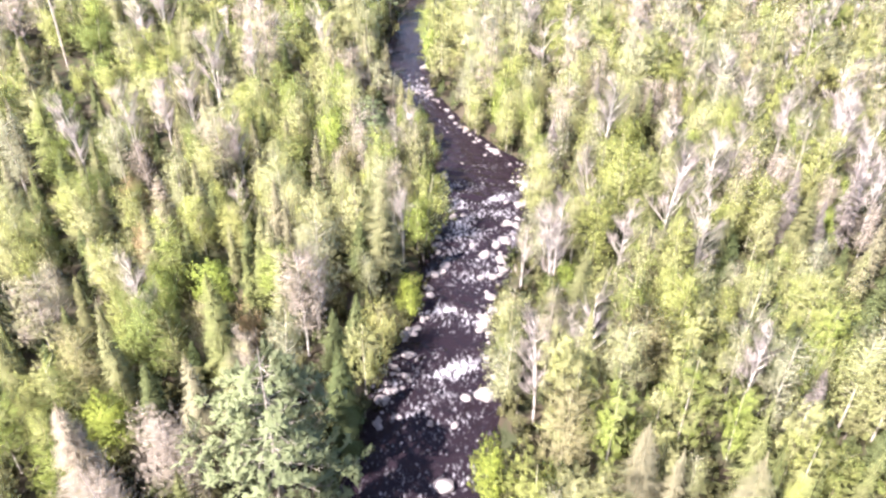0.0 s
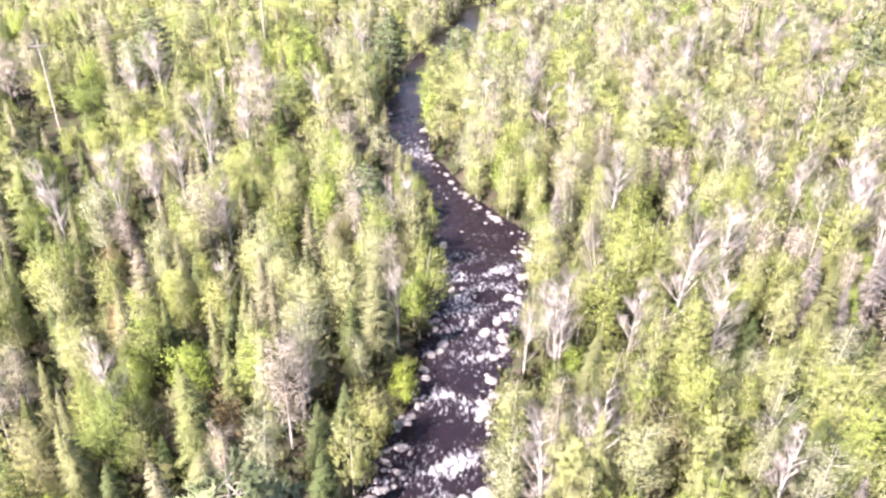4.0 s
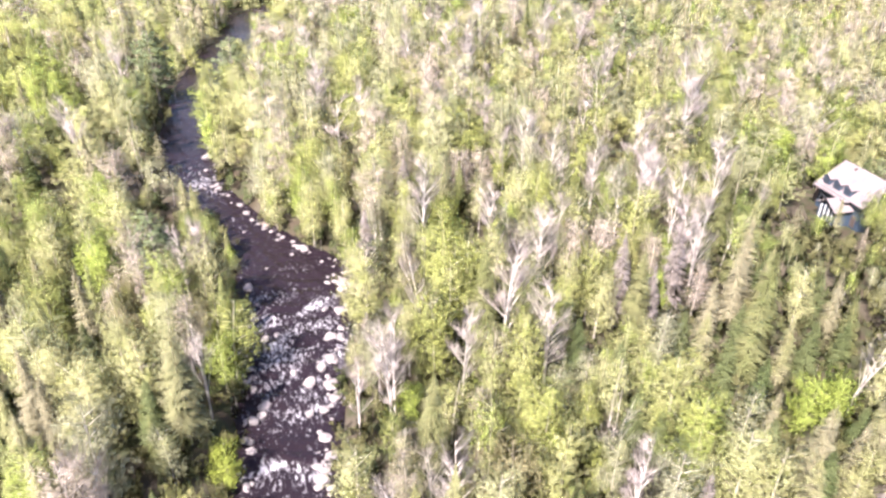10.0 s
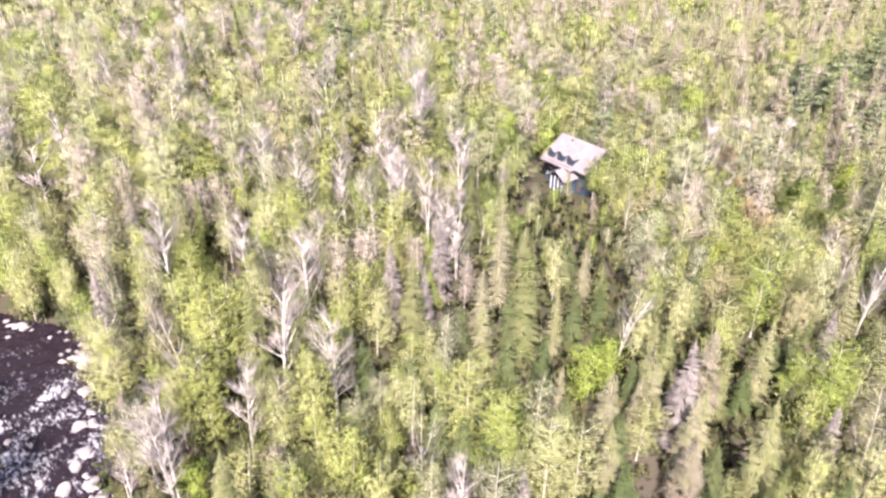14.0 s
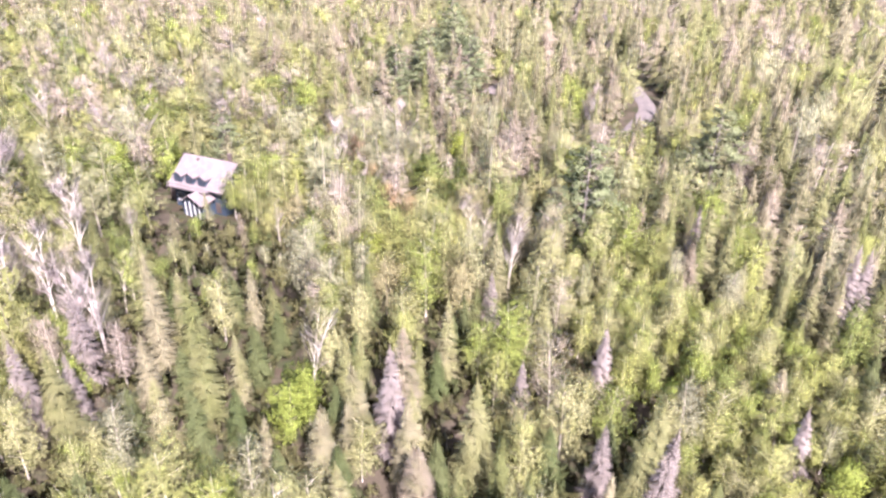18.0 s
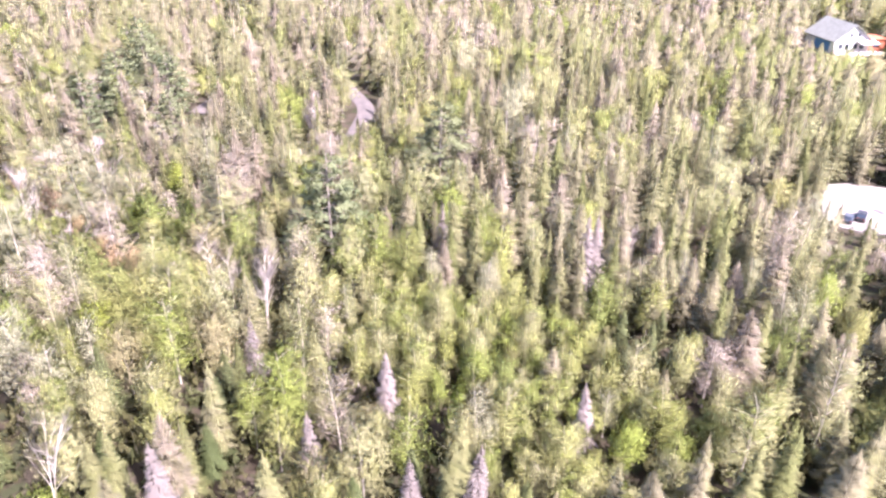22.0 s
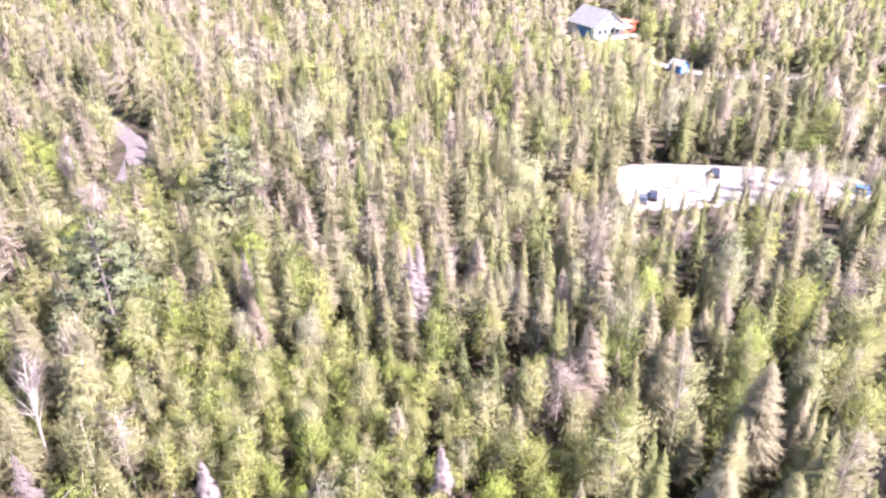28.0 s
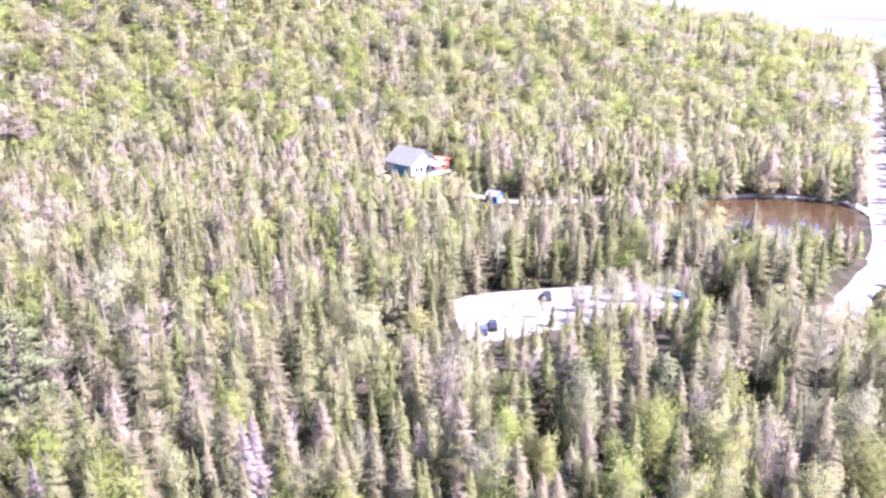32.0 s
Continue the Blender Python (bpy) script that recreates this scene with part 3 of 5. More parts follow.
def broadleaf(seed, h, spread, leaves, size, foot=0.3, lobes=9, fine=True, airy=0.0):
    """A trunk with limbs, each ending in an uneven clump of leaf sprays, with gaps between the clumps."""
    r = np.random.RandomState(seed)
    lean = r.normal(0, 0.04, 2)
    p, rad, trunk = trunk_line(h * 0.92, 0.008 * h + 0.025, lean, 5 if fine else 3, 4 if fine else 1)
    k = foot + (0.93 - foot) * (np.arange(lobes) + r.rand(lobes) * 0.9) / lobes
    az = np.arange(lobes) * 2.4 + r.uniform(-0.8, 0.8, lobes)
    a = np.stack([np.interp(k, np.linspace(0, 1, len(p)), p[:, c]) for c in range(3)], 1)
    shape = np.sqrt(np.clip(1 - ((k - 0.42) / 0.64) ** 2, 0.06, 1))
    reach = spread * 0.66 * shape * (0.45 + 0.7 * r.rand(lobes))
    e = a + np.stack([np.cos(az) * reach, np.sin(az) * reach, reach * (0.4 + 0.6 * r.rand(lobes))], 1)
    wood = joined(trunk, tubes(a, e, np.full(lobes, 0.0016 * h + 0.008), np.full(lobes, 0.006), 3)) if fine else trunk
    # sprays of leaves rise along every limb like a plume, each lying across the way out of the crown
    rad2 = spread * (0.26 + 0.2 * r.rand(lobes)) * (0.55 + 0.45 * shape)
    weight = rad2 * (reach + 0.5)
    which = r.choice(lobes, size=leaves, p=weight / weight.sum())
    limb = e - a
    along = 0.3 + (0.85 + airy) * r.rand(leaves) ** 0.7
    ball_d = r.normal(0, 1, (leaves, 3))
    ball_d /= np.linalg.norm(ball_d, axis=1, keepdims=True)
    b = a[which] + limb[which] * along[:, None] + ball_d * (rad2[which] * r.rand(leaves) ** 0.45 * (1 + airy))[:, None] * [1, 1, 1.45]
    out = np.concatenate([b[:, :2] / (np.hypot(b[:, 0], b[:, 1])[:, None] + 0.4), np.full((leaves, 1), 0.5)], 1)
    way = limb[which] / np.maximum(np.linalg.norm(limb[which], axis=1, keepdims=True), 0.1) * 0.45 + [0, 0, 0.55] + r.normal(0, 0.42, (leaves, 3))
    way /= np.linalg.norm(way, axis=1, keepdims=True)
    sz = size * (0.6 + 0.8 * r.rand(leaves))
    side = np.cross(way, out + r.normal(0, 0.28, (leaves, 3)))
    side /= np.maximum(np.linalg.norm(side, axis=1, keepdims=True), 1e-6)
    w = side * (sz * 0.4)[:, None]
    v = np.concatenate([b - way * sz[:, None] * 0.45 + w, b - way * sz[:, None] * 0.45 - w, b + way * sz[:, None] * 0.65])
    i = np.arange(leaves)
    return wood, (v, np.stack([i, i + leaves, i + 2 * leaves], 1))


def leafless(seed, h, spread, limbs, twigs, fork=2, thick=1.0):
    """A pale bare tree: rising limbs, each with a haze of fine twigs."""
    r = np.random.RandomState(seed)
    wood, tips, roots = [], [], []
    for s in range(fork):
        lean = r.normal(0, 0.04 if fork == 1 else 0.11, 2)
        p, rad, t = trunk_line(h * (1 - 0.12 * s), (0.007 * h + 0.02) * thick, lean, 4, 4)
        wood.append(t)
        n = max(3, limbs // fork)
        k = 0.35 + 0.62 * r.rand(n)
        az = r.rand(n) * 6.283
        a = np.stack([np.interp(k, np.linspace(0, 1, len(p)), p[:, c]) for c in range(3)], 1)
        reach = spread * (1.1 - 0.75 * k) * (0.6 + 0.6 * r.rand(n))
        e = a + np.stack([np.cos(az) * reach, np.sin(az) * reach, reach * (1.0 + 0.9 * r.rand(n))], 1)
        wood.append(tubes(a, e, np.full(n, (0.0026 * h + 0.008) * thick), np.full(n, 0.01), 3))
        roots.append(a), tips.append(e)
    a, e = np.concatenate(roots), np.concatenate(tips)
    w = r.randint(len(a), size=twigs)
    b = a[w] + (e - a)[w] * (0.3 + 0.7 * r.rand(twigs))[:, None]
    way = (e - a)[w] * 0.2 + r.normal(0, 0.26, (twigs, 3)) * spread * 0.5 + [0, 0, 0.45]
    side = np.cross(way, r.normal(0, 1, (twigs, 3)))
    side /= np.linalg.norm(side, axis=1, keepdims=True)
    return joined(*wood), blades(b, b + way, side, (0.011 + 0.010 * r.rand(twigs)) * (1.0 if twigs > 300 else 2.4 if twigs > 100 else 4.5))


def white_pine(seed, h, spread, tiers=12):
    """A tall pine with level limbs, whose branchlets end in upswept tufts of long needles."""
    r = np.random.RandomState(seed)
    p, rad, trunk = trunk_line(h, 0.016 * h, r.normal(0, 0.015, 2), 7, 5)
    la, lb, lr, nb, ne = [], [], [], [], []
    for i in range(tiers):
        k = 0.2 + 0.78 * i / tiers
        for j in range(5 if i < tiers - 2 else 4):
            az = j * 1.257 + r.uniform(-0.45, 0.45) + i * 0.7
            length = spread * (1.04 - k) ** 0.62 * r.uniform(0.5, 1.12)
            o, across = np.array([math.cos(az), math.sin(az), 0]), np.array([-math.sin(az), math.cos(az), 0])
            a = np.array([0, 0, k * h + r.uniform(-0.3, 0.3)])
            e = a + o * length + [0, 0, length * r.uniform(-0.04, 0.2)]
            la.append(a), lb.append(e), lr.append(0.05)
            for q in range(max(4, int(length * 2.4))):
                s = r.uniform(0.3, 1.0)
                foot = a + (e - a) * s
                tip = foot + o * r.uniform(0.3, 0.9) + across * r.normal(0, 0.34) * length * (1.1 - 0.6 * s) + [0, 0, r.uniform(0.05, 0.35)]
                la.append(foot), lb.append(tip), lr.append(0.018)
                m = 20
                c = foot + (tip - foot) * r.uniform(0.35, 1.05, (m, 1)) + r.normal(0, 0.1, (m, 3))
                way = (tip - foot) / np.linalg.norm(tip - foot) * 0.5 + r.normal(0, 0.5, (m, 3)) + [0, 0, 0.35]
                nb.append(c), ne.append(c + way / np.linalg.norm(way, axis=1, keepdims=True) * r.uniform(0.35, 0.6, (m, 1)))
    nb, ne = np.concatenate(nb), np.concatenate(ne)
    ns = np.cross(ne - nb, r.normal(0, 0.4, nb.shape) + [0, 0, 1])
    ns /= np.maximum(np.linalg.norm(ns, axis=1, keepdims=True), 1e-6)
    lr = np.array(lr)
    w = ns * r.uniform(0.09, 0.14, (len(nb), 1))
    i = np.arange(len(nb))
    needles = np.concatenate([nb + w, nb - w, ne]), np.stack([i, i + len(nb), i + 2 * len(nb)], 1)
    return joined(trunk, tubes(la, lb, lr, lr * 0.3, 3)), needles


# ---- houses, cars and the power line ----
def plain(name, colour, rough=0.6, metal=0.0, second=None):
    return material(name, colour, second or tuple(c * 0.82 for c in colour), 0.8, rough, 0.15, 10, metal=metal)


M_ROOF_PALE = plain("pale_pink_shingles", (0.115, 0.092, 0.092), 0.8)
M_ROOF_GREY = plain("light_grey_shingles", (0.15, 0.15, 0.128), 0.8)
M_BLUE_WALL = plain("blue_grey_siding", (0.02, 0.032, 0.05), 0.7)
M_WHITE = plain("white_paint", (0.42, 0.405, 0.4), 0.6)
M_DARK = plain("dark_brown_wood", (0.06, 0.042, 0.035), 0.8)
M_ORANGE = plain("orange_siding", (0.4, 0.12, 0.06), 0.7)
M_BRIGHT_BLUE = plain("bright_blue_paint", (0.035, 0.11, 0.24), 0.6)
M_DECK = plain("weathered_deck", (0.5, 0.43, 0.35), 0.8)
M_TYRE = plain("tyre_rubber", (0.02, 0.02, 0.02), 0.85)
M_RIM = plain("grey_rim", (0.4, 0.4, 0.42), 0.35, 0.8)
M_POLE = plain("weathered_pole", (0.42, 0.35, 0.3), 0.9)
M_WIRE = plain("black_wire", (0.03, 0.03, 0.03), 0.6)
M_GLASS = bpy.data.materials.new("dark_window_glass")
M_GLASS.use_nodes = True
g = M_GLASS.node_tree.nodes["Principled BSDF"]
g.inputs["Base Color"].default_value, g.inputs["Roughness"].default_value, g.inputs["Specular IOR Level"].default_value = (0.03, 0.035, 0.045, 1), 0.05, 0.8


def window(parent, x, y0, y1, z0, z1, out=-1):
    """A framed window in a wall that faces along x."""
    f = box(x - 0.06, x + 0.06, y0, y1, z0, z1, 0.015)
    w = part("window", f, M_WHITE, parent)
    part("pane", box(x + out * 0.07 - 0.01, x + out * 0.07 + 0.01, y0 + 0.1, y1 - 0.1, z0 + 0.1, z1 - 0.1), M_GLASS, w)
    part("sill", box(x + out * 0.1 - 0.05, x + out * 0.1 + 0.05, y0 - 0.06, y1 + 0.06, z0 - 0.09, z0 - 0.01), M_WHITE, w)
    return w


def gable_roof(x0, x1, y0, y1, eave, ridge, thick=0.22):
    """A roof with its ridge along y."""
    m = (x0 + x1) / 2
    return prism([(x0, eave), (m, ridge), (x1, eave), (x1, eave - thick), (m, ridge - thick), (x0, eave - thick)], y0, y1)


def cabin():
    """The cabin in the woods; its long front looks along -x."""
    top = new("cabin")
    part("wall", prism([(-4.4, -1.0), (-4.4, 4.7), (0, 8.0), (4.4, 4.7), (4.4, -1.0)], -5.6, 5.6), M_BLUE_WALL, top)
    roof = part("roof", gable_roof(-5.2, 5.2, -6.1, 6.1, 4.55, 8.45), M_ROOF_PALE, top, "pale pinkish shingle roof")
    part("vent", box(-0.9, -0.5, 2.2, 2.6, 7.6, 8.3, 0.03), M_DARK, roof)
    for y in (4.1, 1.4, -1.3):
        d = part("dormer", prism([(-0.85, 4.9), (-0.85, 6.25), (0, 6.85), (0.85, 6.25), (0.85, 4.9)], -1.6, 1.3), M_BLUE_WALL, top, "dark dormer with a wide window")
        d.matrix_basis = pose(-3.2, y, 0, 0, 0, -90)
        part("dormer_roof", gable_roof(-1.08, 1.08, -1.85, 1.5, 6.2, 7.0, 0.12), M_ROOF_PALE, d)
        part("dormer_window", box(-0.6, 0.6, -1.68, -1.59, 5.15, 6.15), M_GLASS, d)
    part("balcony", box(-6.1, -4.4, -2.9, 5.8, 4.15, 4.4, 0.03), M_ROOF_PALE, top, "pale balcony edge under the dormers")
    for y in (2.2, 3.9, 0.4):
        window(top, -4.46, y, y + 1.1, 1.1, 2.5)
    part("door", box(-4.5, -4.4, 4.4 - 9.0, 5.4 - 9.0, 0.0, 2.05, 0.01), M_DARK, top)
    porch = part("porch", prism([(-2.2, -0.9), (-2.2, 2.9), (0, 4.2), (2.2, 2.9), (2.2, -0.9)], -1.6, 1.6), M_BLUE_WALL, top, "blue porch under a small gable")
    porch.matrix_basis = pose(-6.0, -1.0, 0.0, 0, 0, 90)
    pr = part("porch_roof", gable_roof(-2.7, 2.7, -2.0, 2.4, 2.85, 4.5, 0.16), M_ROOF_PALE, porch)
    for x in (-1.5, -0.5, 0.5, 1.5):
        part("porch_post", box(x - 0.09, x + 0.09, 1.6, 1.78, -0.9, 3.0, 0.02), M_WHITE, porch)
    for x in (-1.0, 0.0, 1.0):
        part("porch_window", box(x - 0.36, x + 0.36, 1.58, 1.66, 0.9, 2.4), M_GLASS, porch)
    lean = part("lean_to", box(-2.6, 3.2, 5.6, 8.6, -1.0, 3.0), M_DARK, top, "dark brown lean-to at the gable end")
    part("lean_to_roof", prism([(5.3, 3.6), (5.3, 3.75), (9.0, 3.05), (9.0, 2.9)], -3.5, 2.9), M_ROOF_PALE, lean).matrix_basis = pose(0, 0, 0, 0, 0, 90)
    part("chimney", box(1.2, 1.8, -3.4, -2.8, 6.5, 9.3, 0.03), M_DARK, top)
    return top


house = cabin()
house.matrix_world = pose(110.0, 106.2, 0.1, 0, 0, -4.5)
tagged(house, "blue cabin with pale roof and three dormers among trees", "house")


def white_house():
    """The white house on the slope; ridge along x, its gable at +x, the wing on the +y side."""
    top = new("house")
    part("wall", prism([(-6.4, -2.0), (-6.4, 3.4), (0, 8.0), (6.4, 3.4), (6.4, -2.0)], -8.5, 7), M_WHITE, top).matrix_basis = pose(0, 0, 0, 0, 0, 90)
    part("roof", gable_roof(-7.3, 7.3, -9.2, 7.6, 2.95, 8.5, 0.3), M_ROOF_GREY, top, "light grey shingle roof").matrix_basis = pose(0, 0, 0, 0, 0, 90)
    part("end_wall", box(-1.5, 6.2, -6.7, -6.42, -1.0, 2.7, 0.02), M_BRIGHT_BLUE, top, "bright blue wall panel under the eave")
    for y, z in ((-1.6, 4.4), (1.2, 4.4)):
        window(top, 8.56, y, y + 1.1, z, z + 1.3, 1)
    for y in (-4.9, -2.6, 0.4, 2.8):
        window(top, 8.56, y, y + 1.7, 0.2, 2.2, 1)
    wing = part("wing", box(0.5, 7.2, 6.42, 13.5, -2.0, 3.0, 0.04), M_ORANGE, top, "orange-red side wing")
    part("wing_roof", box(0.1, 7.7, 6.43, 14.0, 3.0, 3.25, 0.05), M_ORANGE, wing)
    part("wing_window", box(7.16, 7.26, 9.0, 11.5, 0.3, 1.8), M_GLASS, wing)
    part("porch_roof", prism([(8.55, 3.1), (8.55, 3.3), (11.4, 2.5), (11.4, 2.3)], 1.5, 8.0), M_WHITE, top)
    deck = part("deck", box(8.55, 12.0, -6.0, 12.5, -1.2, -0.9, 0.03), M_DECK, top, "pale wooden deck")
    for y in (-5.8, -1.3, 3.2, 7.7, 12.2):
        part("deck_post", box(11.7, 11.9, y - 0.1, y + 0.1, -2.6, 0.1, 0.02), M_WHITE, deck)
    part("deck_rail", box(11.74, 11.86, -6.0, 12.5, 0.0, 0.12, 0.02), M_WHITE, deck)
    return top


house = white_house()
house.matrix_world = pose(284.0, -150.0, float(land(284, -150)) + 1.4, 0, 0, 184) @ Matrix.Diagonal((1.15, 1.15, 1.1, 1))
tagged(house, "white house with grey roof and orange wing above a lawn", "house")
sheet("lawn", rounded([(262, -120), (292, -134), (276, -172), (256, -176), (246, -158), (250, -136)], 2), float(land(265, -148)) + 0.25, M_GRASS, "sloping green lawn in front of the white house", "lawn")


def shed():
    top = new("shed")
    part("wall", prism([(-2.1, -0.5), (-2.1, 2.3), (0, 3.5), (2.1, 2.3), (2.1, -0.5)], -2.2, 2.2), M_BRIGHT_BLUE, top)
    part("roof", gable_roof(-2.5, 2.5, -2.5, 2.5, 2.2, 3.75, 0.14), M_ROOF_GREY, top)
    part("door", box(-0.9, 0.9, -2.27, -2.19, -0.1, 2.0, 0.02), M_WHITE, top, "white double door")
    part("window", box(-2.15, -2.08, -0.6, 0.6, 0.9, 1.8), M_WHITE, top)
    return top


hut = shed()
hut.matrix_world = pose(221.5, -143.5, float(land(221.5, -143.5)) + 0.2, 0, 0, -75) @ Matrix.Scale(1.1, 4)
tagged(hut, "small bright blue shed with white door beside a drive", "shed")


def car(paint, tall=1.0, long=4.6):
    """A car that points along +x."""
    top = new("car")
    h = long / 2
    body = prism([(-h, 0.35), (-h, 0.85), (-h + 0.1, 1.0), (h - 1.2, 1.0), (h - 0.1, 0.82), (h, 0.55), (h, 0.35)], -0.9, 0.9)
    bmesh.ops.bevel(body, geom=body.edges[:], offset=0.07, segments=2, affect="EDGES")
    part("body", body, paint, top)
    cab = prism([(-h + 0.1, 0.98), (-h + 0.45, 1.5 * tall), (h - 2.1, 1.52 * tall), (h - 1.3, 0.98)], -0.8, 0.8)
    bmesh.ops.bevel(cab, geom=cab.edges[:], offset=0.08, segments=2, affect="EDGES")
    part("cabin", cab, M_GLASS, top, "dark glazed cabin")
    part("roof", box(-h + 0.5, h - 2.15, -0.72, 0.72, 1.5 * tall - 0.02, 1.5 * tall + 0.06, 0.03), paint, top)
    for x in (-h + 0.85, h - 0.9):
        for y in (-0.82, 0.82):
            bm = bmesh.new()
            bmesh.ops.create_cone(bm, cap_ends=True, segments=18, radius1=0.34, radius2=0.34, depth=0.22, matrix=pose(x, y, 0.34, 90))
            wheel = part("wheel", bm, M_TYRE, top)
            bm = bmesh.new()
            bmesh.ops.create_cone(bm, cap_ends=True, segments=14, radius1=0.2, radius2=0.2, depth=0.25, matrix=pose(x, y, 0.34, 90))
            part("rim", bm, M_RIM, wheel)
    for y in (-0.62, 0.62):
        part("headlight", box(h - 0.06, h + 0.02, y - 0.18, y + 0.18, 0.62, 0.76, 0.02), M_WHITE, top)
        part("tail_light", box(-h - 0.02, -h + 0.05, y - 0.14, y + 0.14, 0.72, 0.9, 0.02), M_ORANGE, top)
    return top


for name, colour, x, y, turn, tall, long, label in (("car", (0.06, 0.065, 0.075), 136.0, -64.7, -42, 1.05, 4.7, "dark grey car parked on the pale gravel"), ("car", (0.03, 0.03, 0.035), 136.7, -67.9, -40, 1.15, 4.8, "black car parked beside another dark car"),
                                        ("car", (0.025, 0.025, 0.03), 141.5, -89.0, -38, 1.2, 5.0, "black car parked at the edge of the gravel"), ("car", (0.7, 0.7, 0.7), 134.0, -93.0, -60, 1.1, 4.6, "white car parked among small trees"), ("car", (0.06, 0.16, 0.45), 121.5, -110.5, 25, 1.15, 5.0, "blue car parked at the end of the gravel")):
    c = car(plain("car_paint", colour, 0.42, 0.0), tall, long)
    c.matrix_world = pose(x, y, -4.9, 0, 0, turn)
    tagged(c, label, "car", "parked cars")


def utility_pole():
    top = new("utility_pole")
    bm = bmesh.new()
    bmesh.ops.create_cone(bm, cap_ends=True, segments=10, radius1=0.19, radius2=0.13, depth=20.0, matrix=pose(0, 0, 9.5))
    part("pole", bm, M_POLE, top)
    arm = part("crossarm", box(-1.7, 1.7, -0.08, 0.08, 18.3, 18.55, 0.02), M_POLE, top)
    for x in (-1.55, 0.0, 1.55):
        bm = bmesh.new()
        bmesh.ops.create_cone(bm, cap_ends=True, segments=8, radius1=0.08, radius2=0.05, depth=0.35, matrix=pose(x, 0, 18.7 if x else 19.7))
        part("insulator", bm, M_WHITE, arm)
    for s in (-1, 1):
        v, t = tubes([[s * 0.9, 0.1, 18.4]], [[0.1 * s, 0.1, 17.4]], [0.04], [0.04], 4)
        new("brace", mesh_of("brace", v, t, [M_POLE])).parent = top
    return top


pole = utility_pole()
base = float(land(-84.5, 154.5))
pole.matrix_world = pose(-84.5, 154.5, base, 0, 0, 35)
tagged(pole, "weathered wooden power pole with a crossarm", "power pole", "power poles")
other = copy_thing(pole, pose(-120.0, 104.0, float(land(-120, 104)), 0, 0, 35))
third = copy_thing(pole, pose(-50.0, 204.0, float(land(-50, 204)), 0, 0, 35))
for a, b in (((-84.5, 154.5), (-120.0, 104.0)), ((-84.5, 154.5), (-50.0, 204.0))):
    for off in (-1.55, 0.0, 1.55):
        k = np.linspace(0, 1, 13)[:, None]
        side = np.array([math.cos(radians(35)), math.sin(radians(35)), 0]) * off
        pa, pb = np.array([*a, float(land(*a)) + (18.85 if off else 19.85)]) + side, np.array([*b, float(land(*b)) + (18.85 if off else 19.85)]) + side
        line = pa + (pb - pa) * k - np.array([0, 0, 1]) * (4 * 1.2 * k * (1 - k))
        along = (pb - pa) / np.linalg.norm(pb - pa)
        cross = np.array([along[1], -along[0], 0]) * 0.03
        v = (line[:, None] + np.array([cross, (0, 0, 0.03), -cross, (0, 0, -0.03)])[None]).reshape(-1, 3)
        t = [tri for i in range(12) for j in range(4) for tri in ((4 * i + j, 4 * i + (j + 1) % 4, 4 * i + 4 + (j + 1) % 4), (4 * i + j, 4 * i + 4 + (j + 1) % 4, 4 * i + 4 + j))]
        tagged(new("power_line", mesh_of("power_line", v, t, [M_WIRE])), "thin black power line sagging between wooden poles", "wire", "power lines")


# kinds of tree: bark, foliage, label, then makers for the near, middle and far woods
KINDS = {
    "spruce_tree": (M_BARK, M_SPRUCE, "green spruce with a pointed crown in dense forest", lambda s: boughs(s, 10.2, 2.3, 165, 9, 0.05, 0.42, 0.78, 0.45), lambda s: boughs(s, 10.2, 2.35, 80, 6, 0.05, 0.42, 0.78, 0.5, 7), lambda s: conifer(s, 10, 2.4, 7, 7, 34, 0.05, 0.42, 0.78, 0.45)),
    "tamarack_tree": (M_BARK, M_TAMARACK, "slender tamarack with sparse tan and olive spring needles", lambda s: boughs(s, 10.8, 2.3, 165, 9, 0.12, 0.2, 0.68, 0.3), lambda s: boughs(s, 10.8, 2.35, 80, 6, 0.12, 0.2, 0.68, 0.4, 6), lambda s: conifer(s, 10.5, 2.4, 6, 7, 36, 0.12, 0.25, 0.7, 0.45)),
    "birch_tree": (M_WHITEBARK, M_BIRCH, "young birch with white bark and fresh yellow-green leaves", lambda s: broadleaf(s, 10, 2.9, 2300, 0.35, 0.2, 20), lambda s: broadleaf(s, 10, 2.9, 680, 0.6, 0.2, 14, False), lambda s: broadleaf(s, 9.5, 3.0, 180, 1.02, 0.2, 8, False)),
    "aspen_tree": (M_WHITEBARK, M_ASPEN, "aspen with pale sparse spring foliage and a light trunk", lambda s: broadleaf(s, 11.5, 2.5, 2000, 0.33, 0.27, 20, True, 0.12), lambda s: broadleaf(s, 11.5, 2.6, 640, 0.57, 0.27, 14, False, 0.1), lambda s: broadleaf(s, 10.5, 2.7, 175, 0.98, 0.22, 8, False, 0.1)),
    "maple_tree": (M_BARK, M_MAPLE, "broad green maple with rounded uneven crown", lambda s: broadleaf(s, 9, 3.1, 2200, 0.36, 0.18, 19), lambda s: broadleaf(s, 9, 3.1, 680, 0.62, 0.18, 13, False), lambda s: broadleaf(s, 8.5, 3.2, 180, 1.08, 0.18, 8, False)),
    "bare_tree": (M_WHITEBARK, M_TWIG, "leafless pale grey tree with slim white trunk and fine twigs", lambda s: leafless(s, 11, 2.3, 18, 520, 1 + s % 2), lambda s: leafless(s, 11, 2.5, 8, 210, 1), lambda s: leafless(s, 10, 2.3, 3, 50, 1)),
}
VARIANTS = 7
